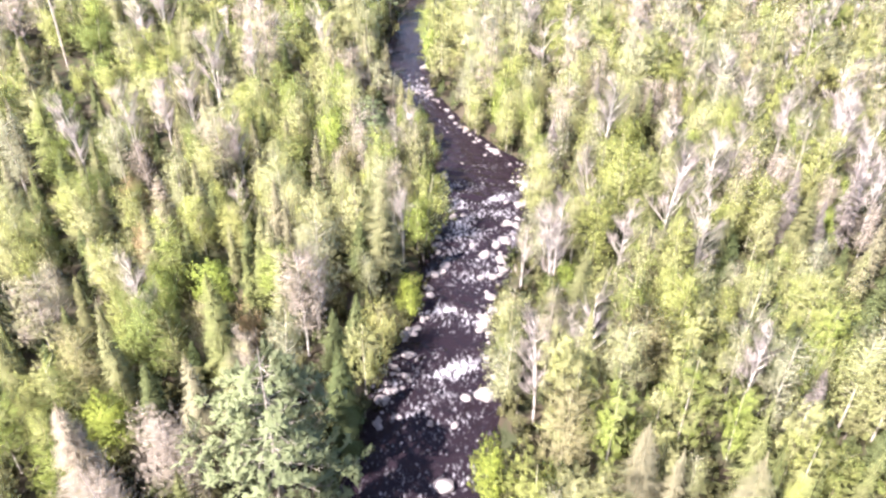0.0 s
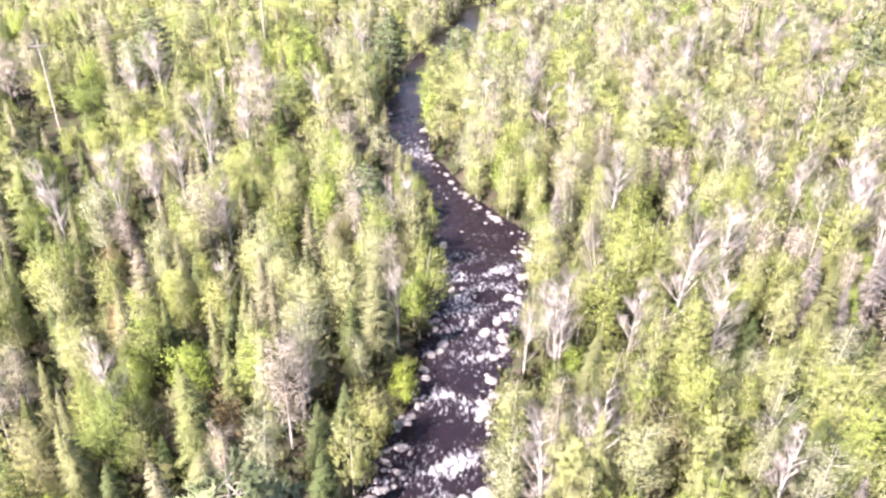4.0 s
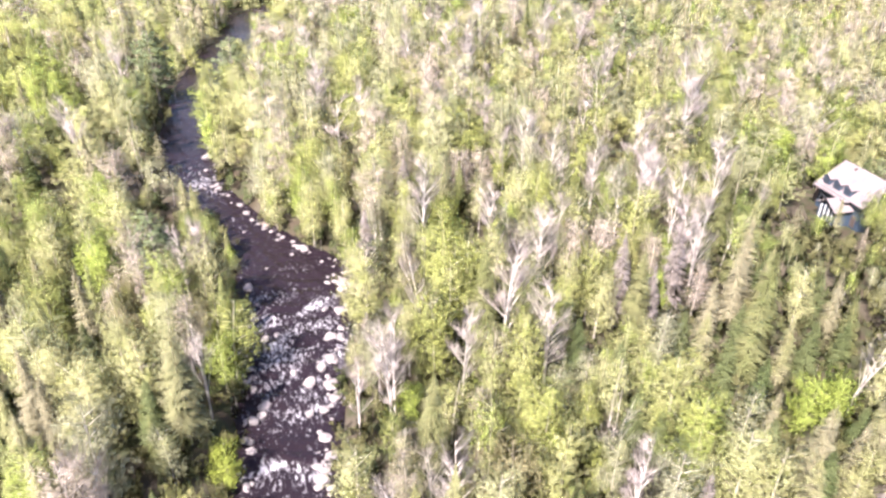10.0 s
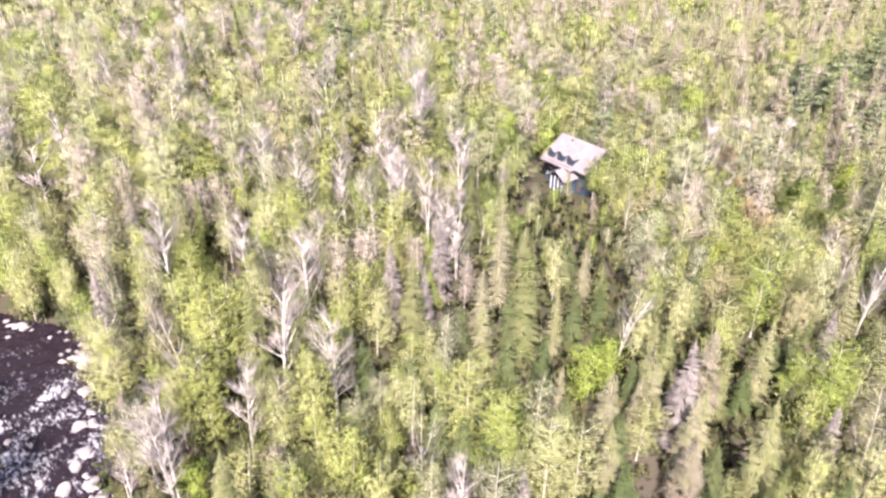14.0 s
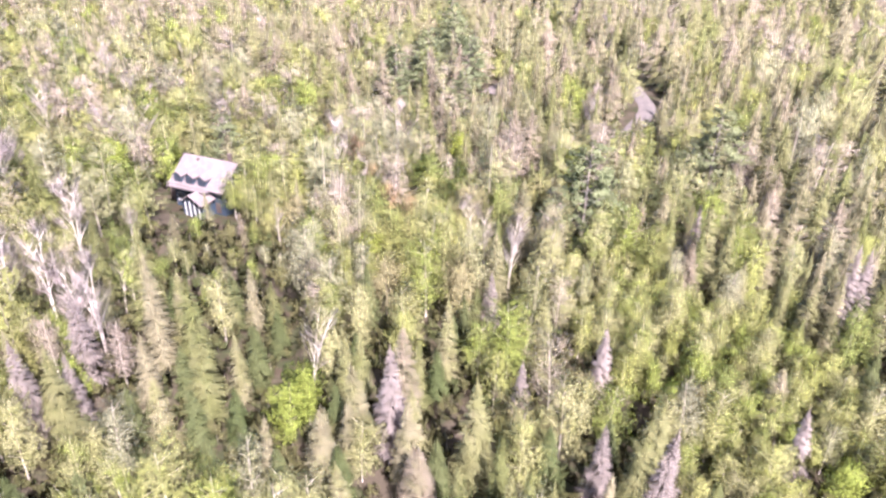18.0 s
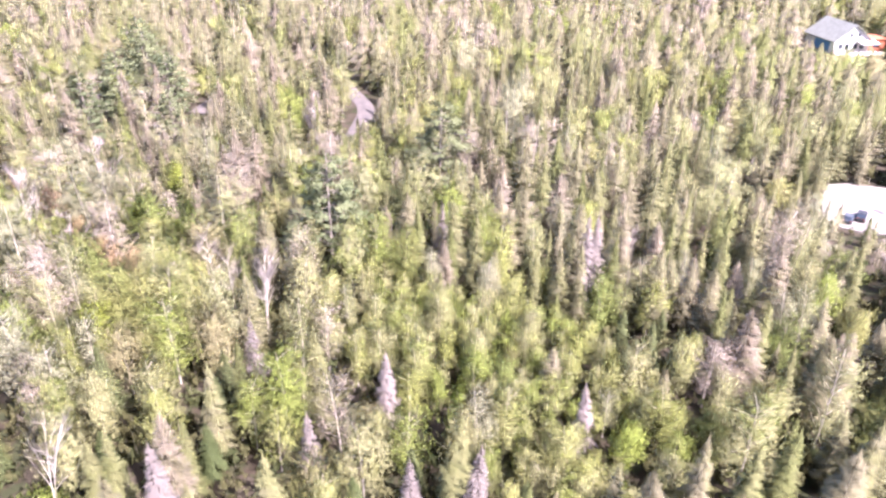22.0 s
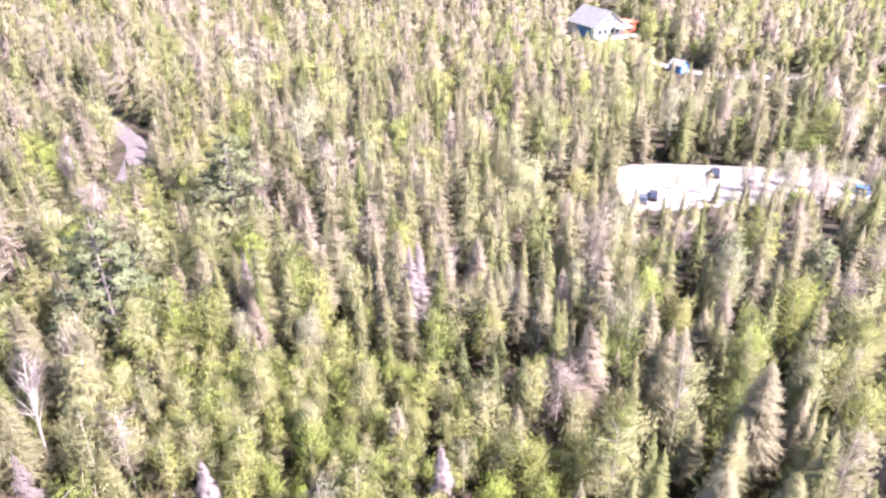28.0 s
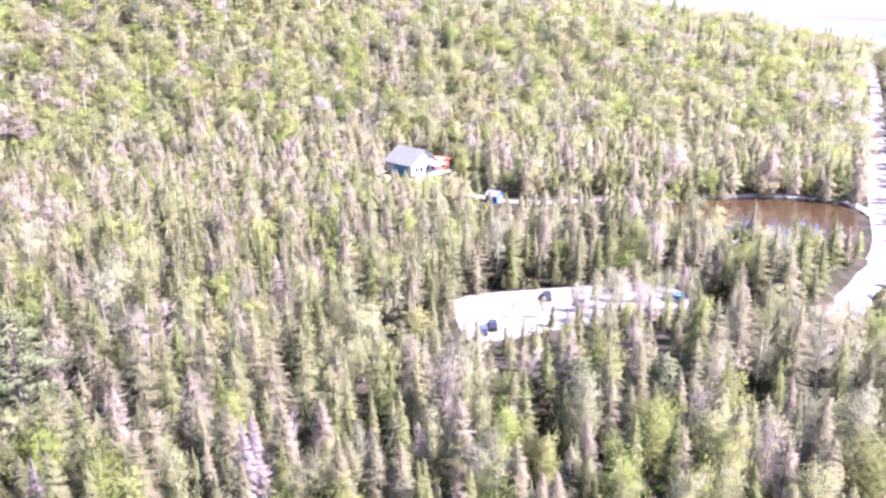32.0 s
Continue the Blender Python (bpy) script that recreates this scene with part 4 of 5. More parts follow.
NEAR = {k: [d[3](100 * i + n) for i in range(VARIANTS)] for n, (k, d) in enumerate(KINDS.items())}
MIDDLE = {k: [d[4](100 * i + n + 50) for i in range(VARIANTS)] for n, (k, d) in enumerate(KINDS.items())}
FAR = {k: [d[5](100 * i + n + 70) for i in range(VARIANTS)] for n, (k, d) in enumerate(KINDS.items())}
HILL = {k: FAR[k] if "spruce" in k or "tamarack" in k or "bare" in k else [broadleaf(100 * i + 90, 8.8, 2.9, 260, 0.78, 0.16, 9, False) for i in range(VARIANTS)] for k in KINDS}
NEAR_MESH = {k: [tree_mesh(w, c, *KINDS[k][:2]) for w, c in NEAR[k]] for k in KINDS}

CLEAR = [(107, 108, 9.0), (103, 105, 5.0), (101, 111, 4.0), (280, -150, 19.0), (262, -140, 14), (225, -146, 7.0), (212, -140, 8.0), (-84, 153, 3)]


def open_land(x, y, glades=True):
    """Where trees may stand; glades: small openings in the stands, where only low growth stands."""
    ok = np.maximum(xl(y) - x, x - xr(y)) > 0.3
    ok &= out_of(x, y, rounded(LOT, 1)) > 0.8
    ok &= out_of(x, y, rounded(POND, 2)) > 2.0
    for line, w in ((MAIN_ROAD, 6.2), (LANE, 5.0), (TRACK, 4.5), (DRIVE, 4.5)):
        ok &= to_line(x, y, line) > w
    ok &= to_line(x, y, [(-130, 90), (-84.5, 154.5), (-40, 218)]) > 5.0
    ok &= ~(glades & (waves(x, y, 13, 51) > 1.1) & (x > 46) & (y < 92) & (x < 150))
    ok &= ~(glades & (waves(x, y, 9, 52) > 0.75) & (x < xl(y) - 3))
    ok &= ~(glades & (waves(x, y, 5.5, 53) > 1.1) & (x > 30) & (x < 150) & (y < 92) & (y > -60))
    for cx, cy, r in CLEAR:
        ok &= np.hypot(x - cx, y - cy) > r
    return ok


def low_land(x, y):
    """How tall trees may be, where the sight over them is open."""
    k = np.ones_like(x)
    k = np.where(to_line(x, y, [(127, -53), (117, -72), (103, -104)]) < 16, 0.62, k)
    k = np.where(to_line(x, y, [(172, 34), (198, 35)]) < 5, 0.75, k)
    k = np.where(to_line(x, y, [(72, 8), (88, 14), (98, 26)]) < 13, 0.72, k)
    k = np.where(to_line(x, y, [(180, 75), (212, 80)]) < 5, 0.45, k)
    k = np.where(to_line(x, y, [(117, -46), (132, -58), (126, -70)]) < 9, 0.42, k)
    k = np.where(to_line(x, y, [(-60, 112), (-80, 148)]) < 5, 0.55, k)
    k = np.where((y > 200) & (y < 262) & (np.abs(x - xl(y)) < 16), 0.7, k)
    k = np.where((y > 104) & (y < 156) & (x < xl(y)) & (x > xl(y) - 13), 0.62, k)
    k = np.where((y > 150) & (y < 186) & (x > xr(y)) & (x < xr(y) + 8), 0.75, k)
    k = np.where(to_line(x, y, [(188, -114), (216, -139)]) < 9, 0.24, k)
    k = np.where(to_line(x, y, [(176, -130), (204, -158)]) < 14, 0.34, k)
    k = np.where(to_line(x, y, [(240, -122), (272, -143)]) < 14, 0.35, k)
    k = np.where(to_line(x, y, [(248, -130), (240, -138), (205, -135), (190, -160)]) < 17, 0.55, k)
    k = np.where(to_line(x, y, [(155, -158), (130, -160), (108, -176)]) < 14, 0.6, k)
    k = np.where(to_line(x, y, [(88, -125), (92, -150), (102, -190)]) < 12, 0.55, k)
    k = np.where(to_line(x, y, [(104, 104), (82, 86)]) < 9, 0.42, k)
    return np.minimum(k, bank_cap(x, y))


def bank_cap(x, y):
    """The low growth of the outer bank: the height up to which the water behind stays open to the view from above the river."""
    top, clear = np.full(len(x), 3.0), np.ones(len(x), bool)
    for h in range(3, 15):
        for ex, ey in ((0.2, 4.0), (1.0, 14.5)):
            k = 58.0 / (58.0 - h)
            px, py = ex + (x - 1.2 - ex) * k, ey + (y - ey) * k
            clear &= ~((px < xr(py) - 0.4) & (px > xl(py)) & (py > 50) & (py < 150))
        top = np.where(clear, h + 1.0, top)
    return np.where((x > xr(y)) & (x < xr(y) + 30) & (y > 30) & (y < 150), top / 15.0, 1.0)


def scattered(step, keep, seed, glades=True):
    """Points of the woods, one in each cell of the plan."""
    r = np.random.RandomState(seed)
    ax, ay = np.meshgrid(np.arange(-260, 620, step), np.arange(-640, 420, step))
    ax = ax.ravel() + r.rand(ax.size) * step * 0.95
    ay = ay.ravel() + r.rand(ay.size) * step * 0.95
    d, th = np.hypot(ax - 12, ay - 22), np.degrees(np.arctan2(ax - 12, ay - 22))
    ok = keep(d, th)
    ax, ay = ax[ok], ay[ok]
    ok = open_land(ax, ay, glades)
    return ax[ok], ay[ok], r


def kinds_at(x, y, r):
    """Which kind grows where."""
    names = list(KINDS)
    patch, fine = waves(x, y, 38, 31), waves(x, y, 17, 32)
    w = np.zeros((len(names), len(x)))
    west = x < xl(y)
    edge = np.interp(y, [-60, -22, -9, 5, 19, 37, 65, 92, 135, 200], [74, 86, 90, 95, 108, 115, 134, 151, 175, 215])
    south = (x >= edge) | (y < -18)
    bank = (~west) & ~south & (x < 48) & (y > 48)
    north = (~west) & ~south & ~bank & (y > 92)
    mixed = (~west) & ~south & ~bank & (y <= 92) & (y > 45)
    east = (~west) & ~south & ~bank & (x > 76) & (y > 50)
    young = (~west) & ~south & (y <= 45) & (x > 25)
    thicket = young & (x > 64) & (y > -12)
    near = (~west) & ~south & (((y <= 45) & (x <= 25)) | ((y <= 48) & (x < 48)))
    table = [(west, (0.32, 0.05, 0.28, 0.16, 0.15, 0.04)), (bank, (0.05, 0.01, 0.50, 0.36, 0.05, 0.03)), (north, (0.09, 0.04, 0.27, 0.32, 0.09, 0.19)),
             (mixed, (0.68, 0.13, 0.07, 0.04, 0.05, 0.03)), (young, (0.66, 0.15, 0.08, 0.04, 0.06, 0.01)), (thicket, (0.07, 0.06, 0.66, 0.08, 0.12, 0.01)), (east, (0.1, 0.08, 0.26, 0.3, 0.2, 0.06)), (south, (0.36, 0.385, 0.08, 0.115, 0.055, 0.005)), (near, (0.3, 0.1, 0.3, 0.1, 0.15, 0.05))]
    for where, share in table:
        for i, s in enumerate(share):
            w[i] = np.where(where, s, w[i])
    hill = polar(x, y)[0] > 330
    for i, s in enumerate((0.1, 0.03, 0.25, 0.34, 0.26, 0.02)):
        w[i] = np.where(hill, s, w[i])
    calm = np.where(mixed | young, 0.4, 1.0)
    w[0] *= np.clip(1 + 1.3 * patch * calm, 0.12, 3)
    w[2] *= np.clip(1 - 1.1 * patch * calm, 0.12, 3)
    w[3] *= np.clip(1 + 0.8 * fine, 0.15, 3)
    w[5] *= np.clip(1 - 0.9 * fine, 0.1, 3)
    c = np.cumsum(w / w.sum(0), 0)
    return (r.rand(len(x))[None] > c).sum(0).clip(0, len(names) - 1)


def settle(x, y, r, tall=1.0):
    k = np.clip(np.exp(r.normal(0.13, 0.18, len(x))) * (1 + 0.15 * waves(x, y, 27, 61)), 0.55, 1.45) * tall * low_land(x, y)
    return land(x, y), r.rand(len(x)) * 6.283, k


def woods(name, templates, x, y, z, turn, size, mats, label, r, wide=1.0):
    """Many trees of one kind as a single stretch of woods."""
    vs, ts, ms, ns, tones, n = [], [], [], [], [], 0
    pick = r.randint(len(templates), size=len(x))
    girth = size * wide * r.uniform(0.82, 1.25, len(x))
    for i, (wood, crown) in enumerate(templates):
        at = np.flatnonzero(pick == i)
        if not len(at):
            continue
        v, t = joined(wood, crown)
        slot = np.r_[np.zeros(len(wood[1]), int), np.ones(len(crown[1]), int)]
        c, s, k, g = np.cos(turn[at])[:, None], np.sin(turn[at])[:, None], size[at][:, None], girth[at][:, None]
        out = np.stack([(v[None, :, 0] * c - v[None, :, 1] * s) * g + x[at][:, None], (v[None, :, 0] * s + v[None, :, 1] * c) * g + y[at][:, None], v[None, :, 2] * k + z[at][:, None]], -1)
        vs.append(out.reshape(-1, 3).astype(np.float32))
        m = crown_normals(v)
        m[:len(wood[0]), 2] = 0
        ns.append(np.stack([m[None, :, 0] * c - m[None, :, 1] * s, m[None, :, 0] * s + m[None, :, 1] * c, m[None, :, 2] + 0 * c], -1).reshape(-1, 3).astype(np.float32))
        ts.append((t[None] + (np.arange(len(at)) * len(v))[:, None, None] + n).reshape(-1, 3))
        ms.append(np.tile(slot, len(at)))
        tones.append(np.repeat(r.rand(len(at)), len(v)))
        n += len(at) * len(v)
    if vs:
        me = mesh_of(name, np.concatenate(vs), np.concatenate(ts), mats, np.concatenate(ms), normals=np.concatenate(ns))
        me.attributes.new("tone", "FLOAT", "POINT").data.foreach_set("value", np.concatenate(tones).astype(np.float32))
        tagged(new(name, me), label, "woods", kind="stuff")


def plant(kind, x, y, size, turn, meshes, label, group, squeeze=1.0):
    """One tree of its own: an empty at its foot, with trunk and crown."""
    ob = new(kind)
    ob.empty_display_size = 0.5
    ob.matrix_world = pose(x, y, float(land(x, y)), 0, 0, math.degrees(turn)) @ Matrix.Diagonal((size * squeeze, size * squeeze, size, 1))
    for name, me in zip(("trunk", "crown"), meshes):
        p = new(name, me)
        p.parent = ob
    return tagged(ob, label, "tree", group)


# trees that stand out, each at its own place
LIME = [tree_mesh(w, c, M_BARK, M_LIME) for w, c in (broadleaf(900 + i, 8.5, 2.6, 2400, 0.31, 0.15, 18) for i in range(3))]
PINES = [tree_mesh(w, c, M_BARK, M_PINE) for w, c in (white_pine(950 + i, 17, 7.0, 12) for i in range(3))]
DEAD = [tree_mesh(w, c, M_DEADBARK, M_DEAD) for w, c in (boughs(970 + i, 12, 2.1, 150, 9, 0.12, 0.5, 0.85, 0.2) for i in range(3))]
TALL = [tree_mesh(w, c, M_WHITEBARK, M_TWIG) for w, c in (leafless(990 + i, 14.5, 3.0, 28, 1600, 1 + i, 1.5) for i in range(3))]
RUSTY = [tree_mesh(w, c, M_BARK, M_RUST) for w, c in (broadleaf(920 + i, 9, 2.5, 1800, 0.34, 0.18, 18, True, 0.1) for i in range(3))]
YOUNG = [tree_mesh(w, c, M_BARK, M_DARKSPRUCE) for w, c in (boughs(940 + i, 8, 1.9, 140, 9, 0.06, 0.42, 0.85, 0.35) for i in range(3))]
SPECIAL = [("maple_tree", LIME, "bright yellow-green fresh maple standing out from the woods", "bright young maples",
            [(-17.5, 105, 1.6), (92.6, 66.8, 1.1), (58, 61, 1.2), (-33, 49, 1.1), (-28, 69.5, 1.25), (-4.2, 73.5, 0.85), (16, 75, 0.8), (-72, 124, 1.1), (60, 148, 1.2), (150, 70, 1.2), (31, 110, 1.2), (55, 87, 0.9), (62, 61, 1.1), (106, 124, 1.4), (116, 96, 1.0), (99, 121, 1.35), (70, 4, 0.9), (76, 22, 0.9), (5.0, 45.5, 1.1)]),
           ("pine_tree", PINES, "large blue-green white pine with spreading level limbs", "white pines",
            [(-14.8, 42.5, 1.3), (118, 38.3, 1.3), (153, 17.5, 1.25), (112, 199, 1.2), (-12, 113, 0.72), (-15, 196, 1.0), (3, 204, 0.8), (-75, 190, 1.1), (200, 96, 1.25), (236, 100, 1.3), (208, 86, 1.1), (226, 96, 1.2), (96, -49, 0.7), (60, 250, 0.9), (178, 78, 1.0), (186, 100, 1.1), (123, 112, 0.9), (91, -63, 0.6)]),
           ("dead_spruce", DEAD, "dead grey spruce with bare brittle branches", "dead spruces",
            [(61, 22, 1.15), (60.4, 50, 1.3), (17.6, 105, 1.05), (103.6, 0.2, 1.35), (106, -2, 1.25), (62, 28, 1.0), (48, 86, 1.2), (57, 87, 1.2), (26, 117, 1.2), (52, 84, 0.9), (78, 30, 0.95), (73, 8, 0.85), (38, 52, 0.9), (86, 46, 0.9), (70, 38, 0.9), (140, -40, 0.9), (30, 94, 1.0), (120, 20, 1.0)]),
           ("bare_tree", TALL, "tall leafless white birch with a pale forked trunk", "tall bare birches",
            [(-90, 138, 1.4), (-92, 143, 1.4), (-64, 163, 1.3), (-25, 147, 1.2), (-21, 189, 1.2), (-57, 101, 1.1), (-44, 116, 1.1), (-86, 124, 1.2), (-32, 101, 1.0), (-35, 65, 0.9), (-15, 67, 0.9), (-51, 107, 1.1), (-7.5, 103, 0.95), (-5.5, 105, 0.95),
             (33, 76, 1.1), (38, 135, 1.1), (51, 127, 1.1), (53, 119, 1.1), (58, 113, 1.0), (65, 107, 1.1), (63, 104, 1.1), (23, 77, 1.0), (56, 174, 1.2), (84, 194, 1.3), (92, 188, 1.3), (26, 149, 1.1), (36, 103, 1.0), (15, 78, 1.0), (10, 54, 1.0), (16, 58, 1.0), (32, 54, 1.0),
             (66, 101, 1.1), (77, 106, 1.1), (59, 183, 1.2), (38.3, 90.8, 1.1), (59.5, 88.3, 1.1), (61.6, 88.8, 1.1), (14, 75, 1.0), (158, 173, 1.3), (44, 98, 1.0), (97.5, 46.2, 0.95), (83, 125, 1.35), (86, 128, 1.3), (175, 45, 1.1), (100, 150, 1.2), (118, 170, 1.2), (44, 180, 1.2), (20, 168, 1.1)]),
           ("maple_tree", RUSTY, "budding maple with reddish tan young leaves", "budding maples",
            [(144, 99, 1.2), (110, 67, 1.1), (125, 80, 1.1), (136, 88, 1.2), (118, 74, 1.0), (150, 110, 1.2), (128, 96, 1.1), (-40, 80, 1.0), (-22, 64, 0.9), (-46, 92, 1.0)]),
           ("fir_tree", YOUNG, "deep green young fir with dense dark needles", "dark young firs",
            [(91, -2, 0.9), (88, -5, 0.8), (86, -8, 0.85), (90, -6, 0.7), (84, -4, 0.75), (92, -8, 0.8), (86, -1, 0.7), (-10.5, 54, 1.35), (-9.8, 50.5, 1.2), (-12, 61, 1.2), (-10, 65, 1.1), (-11, 79, 1.2), (54, 70, 1.1), (60, 76, 1.0), (66, 70, 1.1), (-58, 74, 1.2), (116, 112, 1.3)])]
r = np.random.RandomState(77)
taken = []
for kind, meshes, label, group, places in SPECIAL:
    for x, y, s in places:
        plant(kind, x, y, s, r.rand() * 6.283, meshes[r.randint(3)], label, group)
        taken.append((x, y, 5.6 + 1.6 * s if kind == "pine_tree" else 3.6 if meshes in (LIME, RUSTY) else 2.4))


for _ in range(32):
    x, y = (r.uniform(14, 130), r.uniform(60, 225)) if r.rand() < 0.72 else (r.uniform(-85, -16), r.uniform(80, 205))
    if open_land(np.array([x]), np.array([y]))[0] and min(math.hypot(x - a, y - b) for a, b, _ in taken) > 3.0 and low_land(np.array([x]), np.array([y]))[0] > 0.9:
        plant("bare_tree", x, y, r.uniform(0.9, 1.3), r.rand() * 6.283, TALL[r.randint(3)], "tall leafless white birch with a pale forked trunk", "tall bare birches")
        taken.append((x, y, 1.8))
for x, y, s in ((129, -91, 0.9), (126, -97, 0.95), (122, -100, 0.9), (119, -104, 0.95), (131, -100, 0.8), (124, -107, 0.8), (134, -80, 0.5), (138, -75, 0.4), (124, -92, 1.0), (127, -85, 0.8), (129.5, -96, 0.9), (127, -103, 0.9), (121, -113, 0.8), (132, -88, 0.7), (120, -95, 0.9), (131, -108, 0.8), (116, -108, 0.9)):
    plant("aspen_tree", x, y, s, r.rand() * 6.283, NEAR_MESH["aspen_tree"][r.randint(VARIANTS)], "small pale aspen growing in the gravel car park", "aspen trees in the car park")

for x, y, s in ((106.0, 97.0, 1.05), (108.8, 97.2, 1.1), (111.5, 97.4, 1.15), (103.5, 93.5, 0.85), (106.8, 92.8, 0.95), (115.5, 99.5, 1.1), (117, 104, 1.1), (107.5, 95.0, 1.1), (110.2, 95.2, 1.15), (113.0, 95.0, 1.2), (105.0, 98.8, 0.9)):
    plant("birch_tree", x, y, s, r.rand() * 6.283, NEAR_MESH["birch_tree"][r.randint(VARIANTS)], "yellow-green birch crowding the gable end of the cabin", "birches by the cabin", 1.15)
    taken.append((x, y, 2.0))
plant("aspen_tree", 80.0, -9.5, 0.95, 0.4, NEAR_MESH["aspen_tree"][2], "broad pale aspen beside the dark young firs", "aspen trees", 1.35)
taken.append((80.0, -9.5, 3.0))
for x, y, s in ((152, -62, 1.2), (157, -67, 1.3), (146, -58, 1.1), (161, -74, 1.3), (141, -55, 0.9), (150, -56, 1.3), (158, -60, 1.4), (163, -66, 1.3), (155, -78, 1.2), (152, -87, 1.2), (147, -97, 1.2), (142, -107, 1.2)):
    plant("spruce_tree", x, y, s, r.rand() * 6.283, NEAR_MESH["spruce_tree"][r.randint(VARIANTS)], "tall olive spruce at the edge of the car park", "spruce trees by the car park")
    taken.append((x, y, 2.0))

for _ in range(78):
    x, y = (r.uniform(34, 84), r.uniform(14, 86)) if r.rand() < 0.66 else (r.uniform(-75, -16), r.uniform(48, 150))
    if open_land(np.array([x]), np.array([y]))[0] and min(math.hypot(x - a, y - b) for a, b, _ in taken) > 3.2:
        plant("fir_tree", x, y, r.uniform(0.8, 1.25), r.rand() * 6.283, YOUNG[r.randint(3)], "deep green young fir with dense dark needles", "dark young firs")
        taken.append((x, y, 2.2))
for i in range(22):
    d, th = r.uniform(330, 560), radians(r.uniform(92, 152))
    plant("pine_tree", 30 + d * math.sin(th), 25 + d * math.cos(th), r.uniform(1.0, 1.35), r.rand() * 6.283, PINES[r.randint(3)], "tall dark pine standing above the hillside woods", "hillside pines", 0.7)
for (ax, ay), (cx, cy) in zip([(128, -77), (122, -89)], [(122.5, -88), (117, -104)]):
    for _ in range(7):
        k = r.rand()
        plant("spruce_tree", ax + (cx - ax) * k + r.uniform(-1.5, 1.5), ay + (cy - ay) * k + r.uniform(-1.5, 1.5), r.uniform(0.3, 0.6), r.rand() * 6.283, NEAR_MESH["spruce_tree"][r.randint(VARIANTS)], "small olive spruce growing at the edge of the gravel", "small spruces by the car park")


def spare(x, y):
    ok = np.ones(len(x), bool)
    for tx, ty, tr in taken:
        ok &= np.hypot(x - tx, y - ty) > tr
    return ok


names = list(KINDS)
bx, by, r = scattered(4.5, lambda d, th: (d < 112) & ((d < 62) | ((th > -85) & (th < 175))), 5)
ok = spare(bx, by)
bx, by = bx[ok], by[ok]
bk = kinds_at(bx, by, r)
bz, bt, bs = settle(bx, by, r)
away = np.hypot(bx - 12, by - 22)
order = np.argsort(np.where(away < 44, away + 500, away))
own = np.zeros(len(bx), bool)
for k, name in enumerate(names):
    mine = order[bk[order] == k]
    most = 262 if name == "spruce_tree" else 225 if name == "bare_tree" else 280
    own[mine[:most]] = True
    for i in mine[:most]:
        plant(name, float(bx[i]), float(by[i]), float(bs[i]), float(bt[i]), NEAR_MESH[name][r.randint(VARIANTS)], KINDS[name][2], name.replace("_tree", " trees"), r.uniform(0.64, 0.92) if name == "spruce_tree" else r.uniform(0.82, 1.15))
    m = (bk == k) & ~own
    woods(name.replace("_tree", "_woods"), MIDDLE[name], bx[m], by[m], bz[m], bt[m], bs[m], KINDS[name][:2], "dense stretch of " + name.replace("_", " ") + "s in spring", r, 0.8 if name == "spruce_tree" else 1.0)

bx, by, r = scattered(5.4, lambda d, th: (d >= 112) & (d < 215) & (th > -56) & (th < 168), 6)
bk = kinds_at(bx, by, r)
bz, bt, bs = settle(bx, by, r, 1.08)
for k, name in enumerate(names):
    m = (bk == k) & spare(bx, by)
    woods("distant_" + name.replace("_tree", "_woods"), MIDDLE[name], bx[m], by[m], bz[m], bt[m], bs[m], KINDS[name][:2], "distant woods of " + name.replace("_", " ") + "s", r, 1.12 if name == "spruce_tree" else 1.25)

bx, by, r = scattered(5.8, lambda d, th: (d >= 215) & (d < 370) & (th > -42) & (th < 164), 7)
bk = kinds_at(bx, by, r)
bz, bt, bs = settle(bx, by, r, 1.15)
for k, name in enumerate(names):
    m = (bk == k) & spare(bx, by)
    woods("far_" + name.replace("_tree", "_woods"), FAR[name], bx[m], by[m], bz[m], bt[m], bs[m], KINDS[name][:2], "far woods of " + name.replace("_", " ") + "s", r, 1.25)

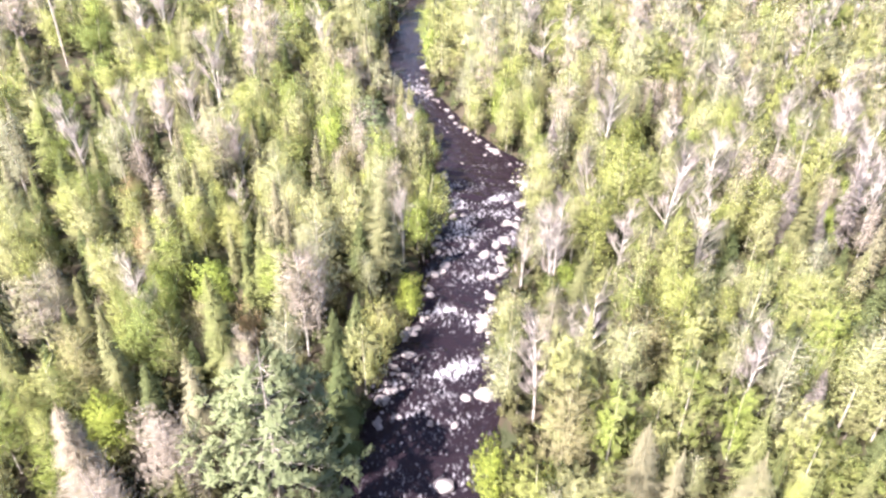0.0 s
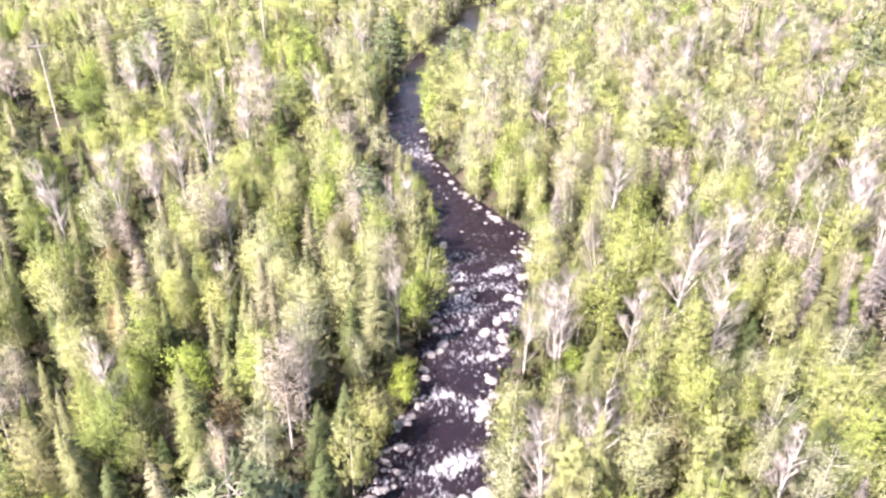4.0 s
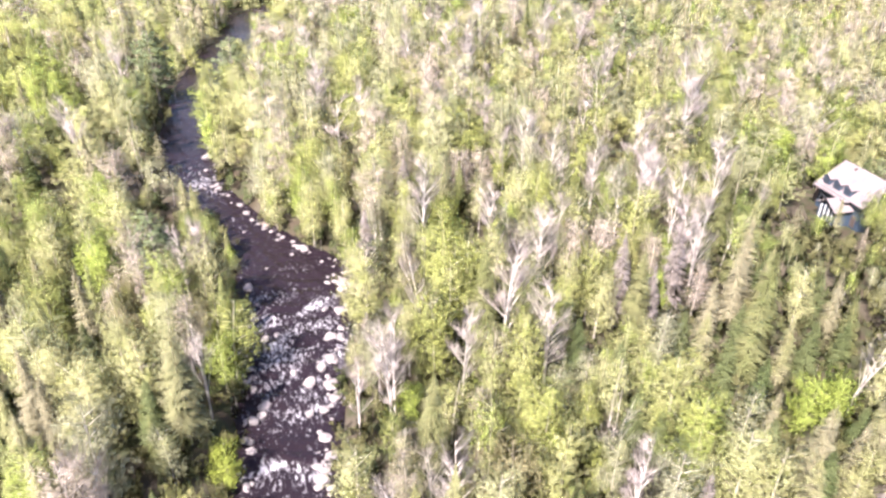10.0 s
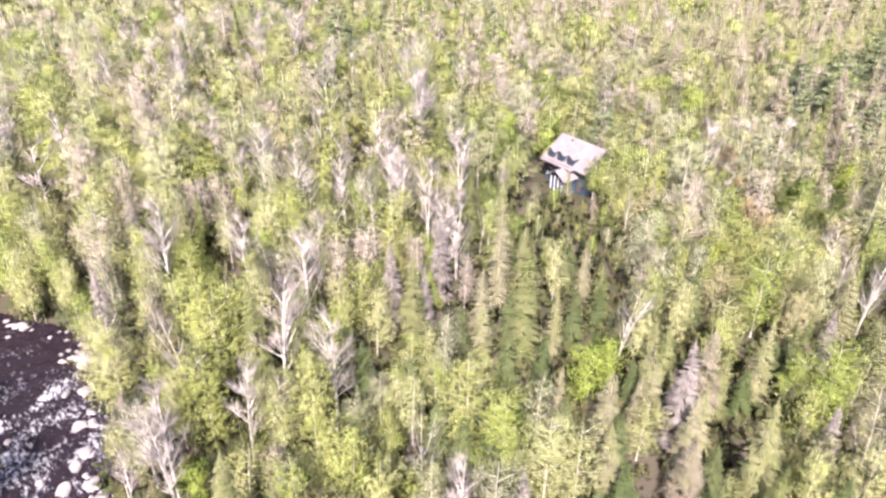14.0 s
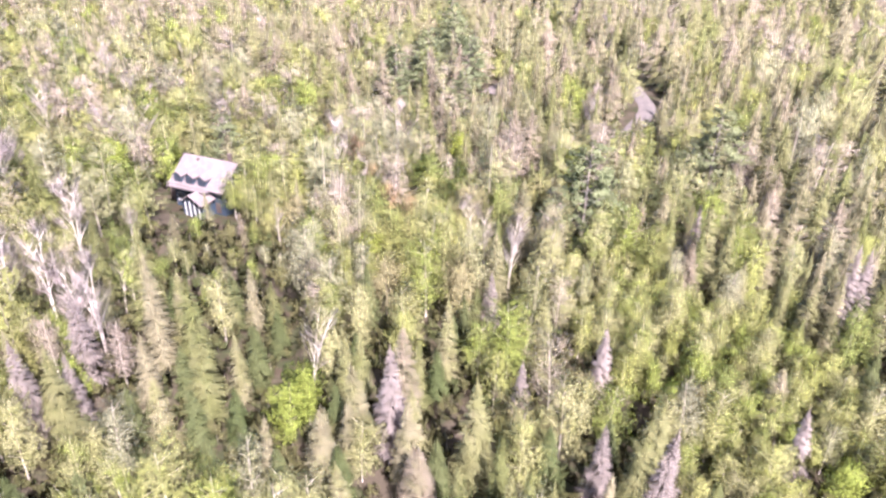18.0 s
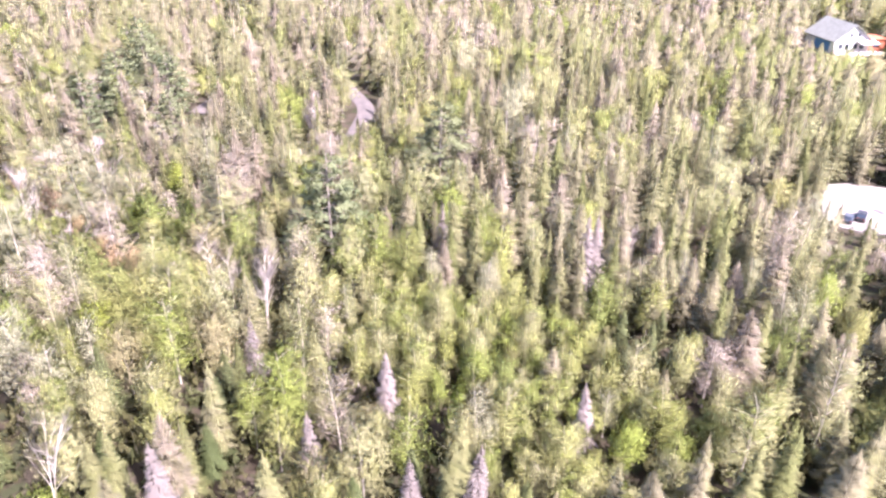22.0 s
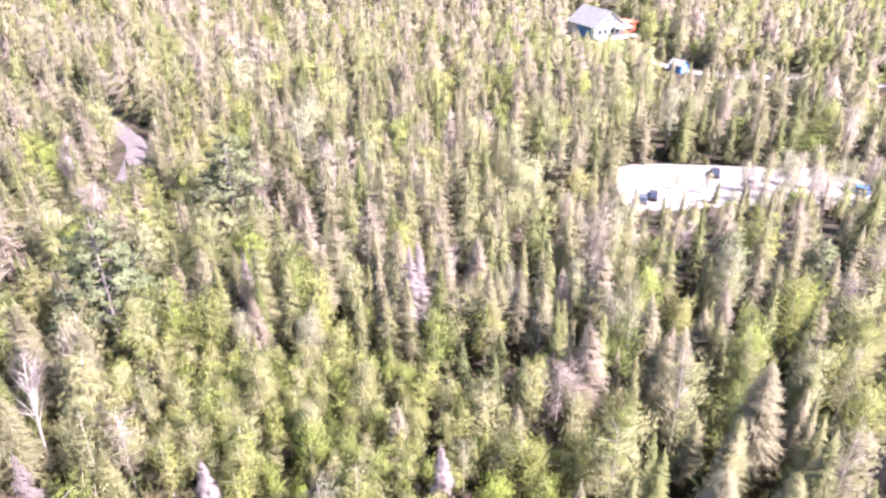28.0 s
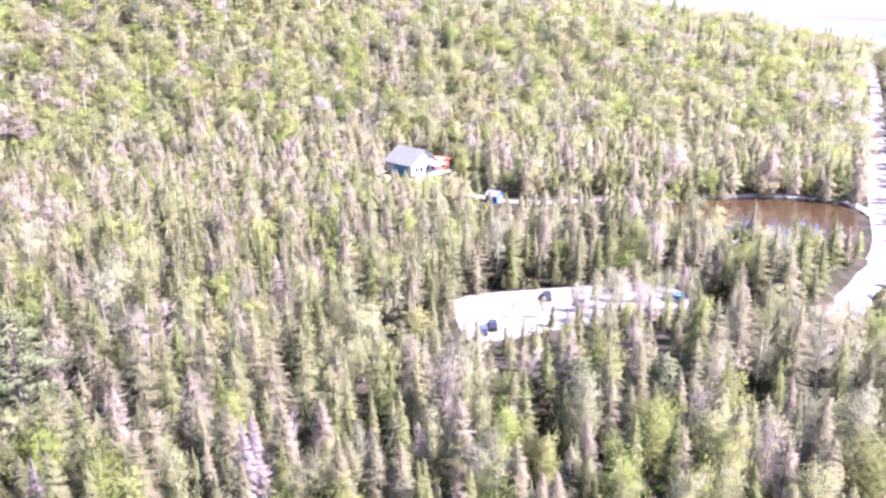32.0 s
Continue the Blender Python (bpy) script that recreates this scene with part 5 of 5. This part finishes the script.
bx, by, r = scattered(8.4, lambda d, th: (d >= 370) & (d < 720) & (th > 84) & (th < 166), 8)
bk = kinds_at(bx, by, r)
bz, bt, bs = settle(bx, by, r, 1.5)
for k, name in enumerate(names):
    m = bk == k
    woods("hillside_" + name.replace("_tree", "_woods"), HILL[name], bx[m], by[m], bz[m], bt[m], bs[m], KINDS[name][:2], "hillside woods of " + name.replace("_", " ") + "s", r, 1.8 if name not in ("spruce_tree", "tamarack_tree") else 1.1)

bx, by, r = scattered(2.9, lambda d, th: (d > 50) & (d < 112), 12, False)
m = (to_line(bx, by, [(70, 8), (86, 14), (100, 30)]) < 12) & spare(bx, by)
bx, by = bx[m], by[m]
woods("birch_thicket", MIDDLE["birch_tree"], bx, by, land(bx, by), r.rand(len(bx)) * 6.283, r.uniform(0.5, 0.75, len(bx)), KINDS["birch_tree"][:2], "dense bright thicket of young yellow-green birches", r)

SHRUBS = [broadleaf(700 + i, 2.0, 1.3, 40, 0.6, 0.05, 5, False) for i in range(5)]
FAR_SHRUBS = [broadleaf(720 + i, 2.0, 1.2, 14, 0.9, 0.05, 3, False) for i in range(5)]
bx, by, r = scattered(2.9, lambda d, th: (d < 112) & (d > 22) & ((d < 62) | ((th > -80) & (th < 172))), 9, False)
bs = 0.9 + 1.2 * r.rand(len(bx))
woods("undergrowth", SHRUBS, bx, by, land(bx, by), r.rand(len(bx)) * 6.283, bs, [M_BARK, M_SHRUB], "low green shrubs and saplings covering the forest floor", r)
bx, by, r = scattered(4.4, lambda d, th: (d >= 112) & (d < 235) & (th > -56) & (th < 168), 10, False)
bs = (1.0 + 1.2 * r.rand(len(bx))) * np.clip(low_land(bx, by) + 0.2, 0.4, 1)
woods("distant_undergrowth", FAR_SHRUBS, bx, by, land(bx, by), r.rand(len(bx)) * 6.283, bs, [M_BARK, M_SHRUB], "low shrubs and saplings between the distant trees", r)
bx, by, r = scattered(5.6, lambda d, th: (d >= 235) & (d < 380) & (th > -42) & (th < 164), 11)
bs = (1.4 + 1.4 * r.rand(len(bx))) * np.clip(low_land(bx, by) + 0.1, 0.3, 1)
woods("far_undergrowth", FAR_SHRUBS, bx, by, land(bx, by), r.rand(len(bx)) * 6.283, bs, [M_BARK, M_SHRUB], "low shrubs and saplings between the far trees", r)
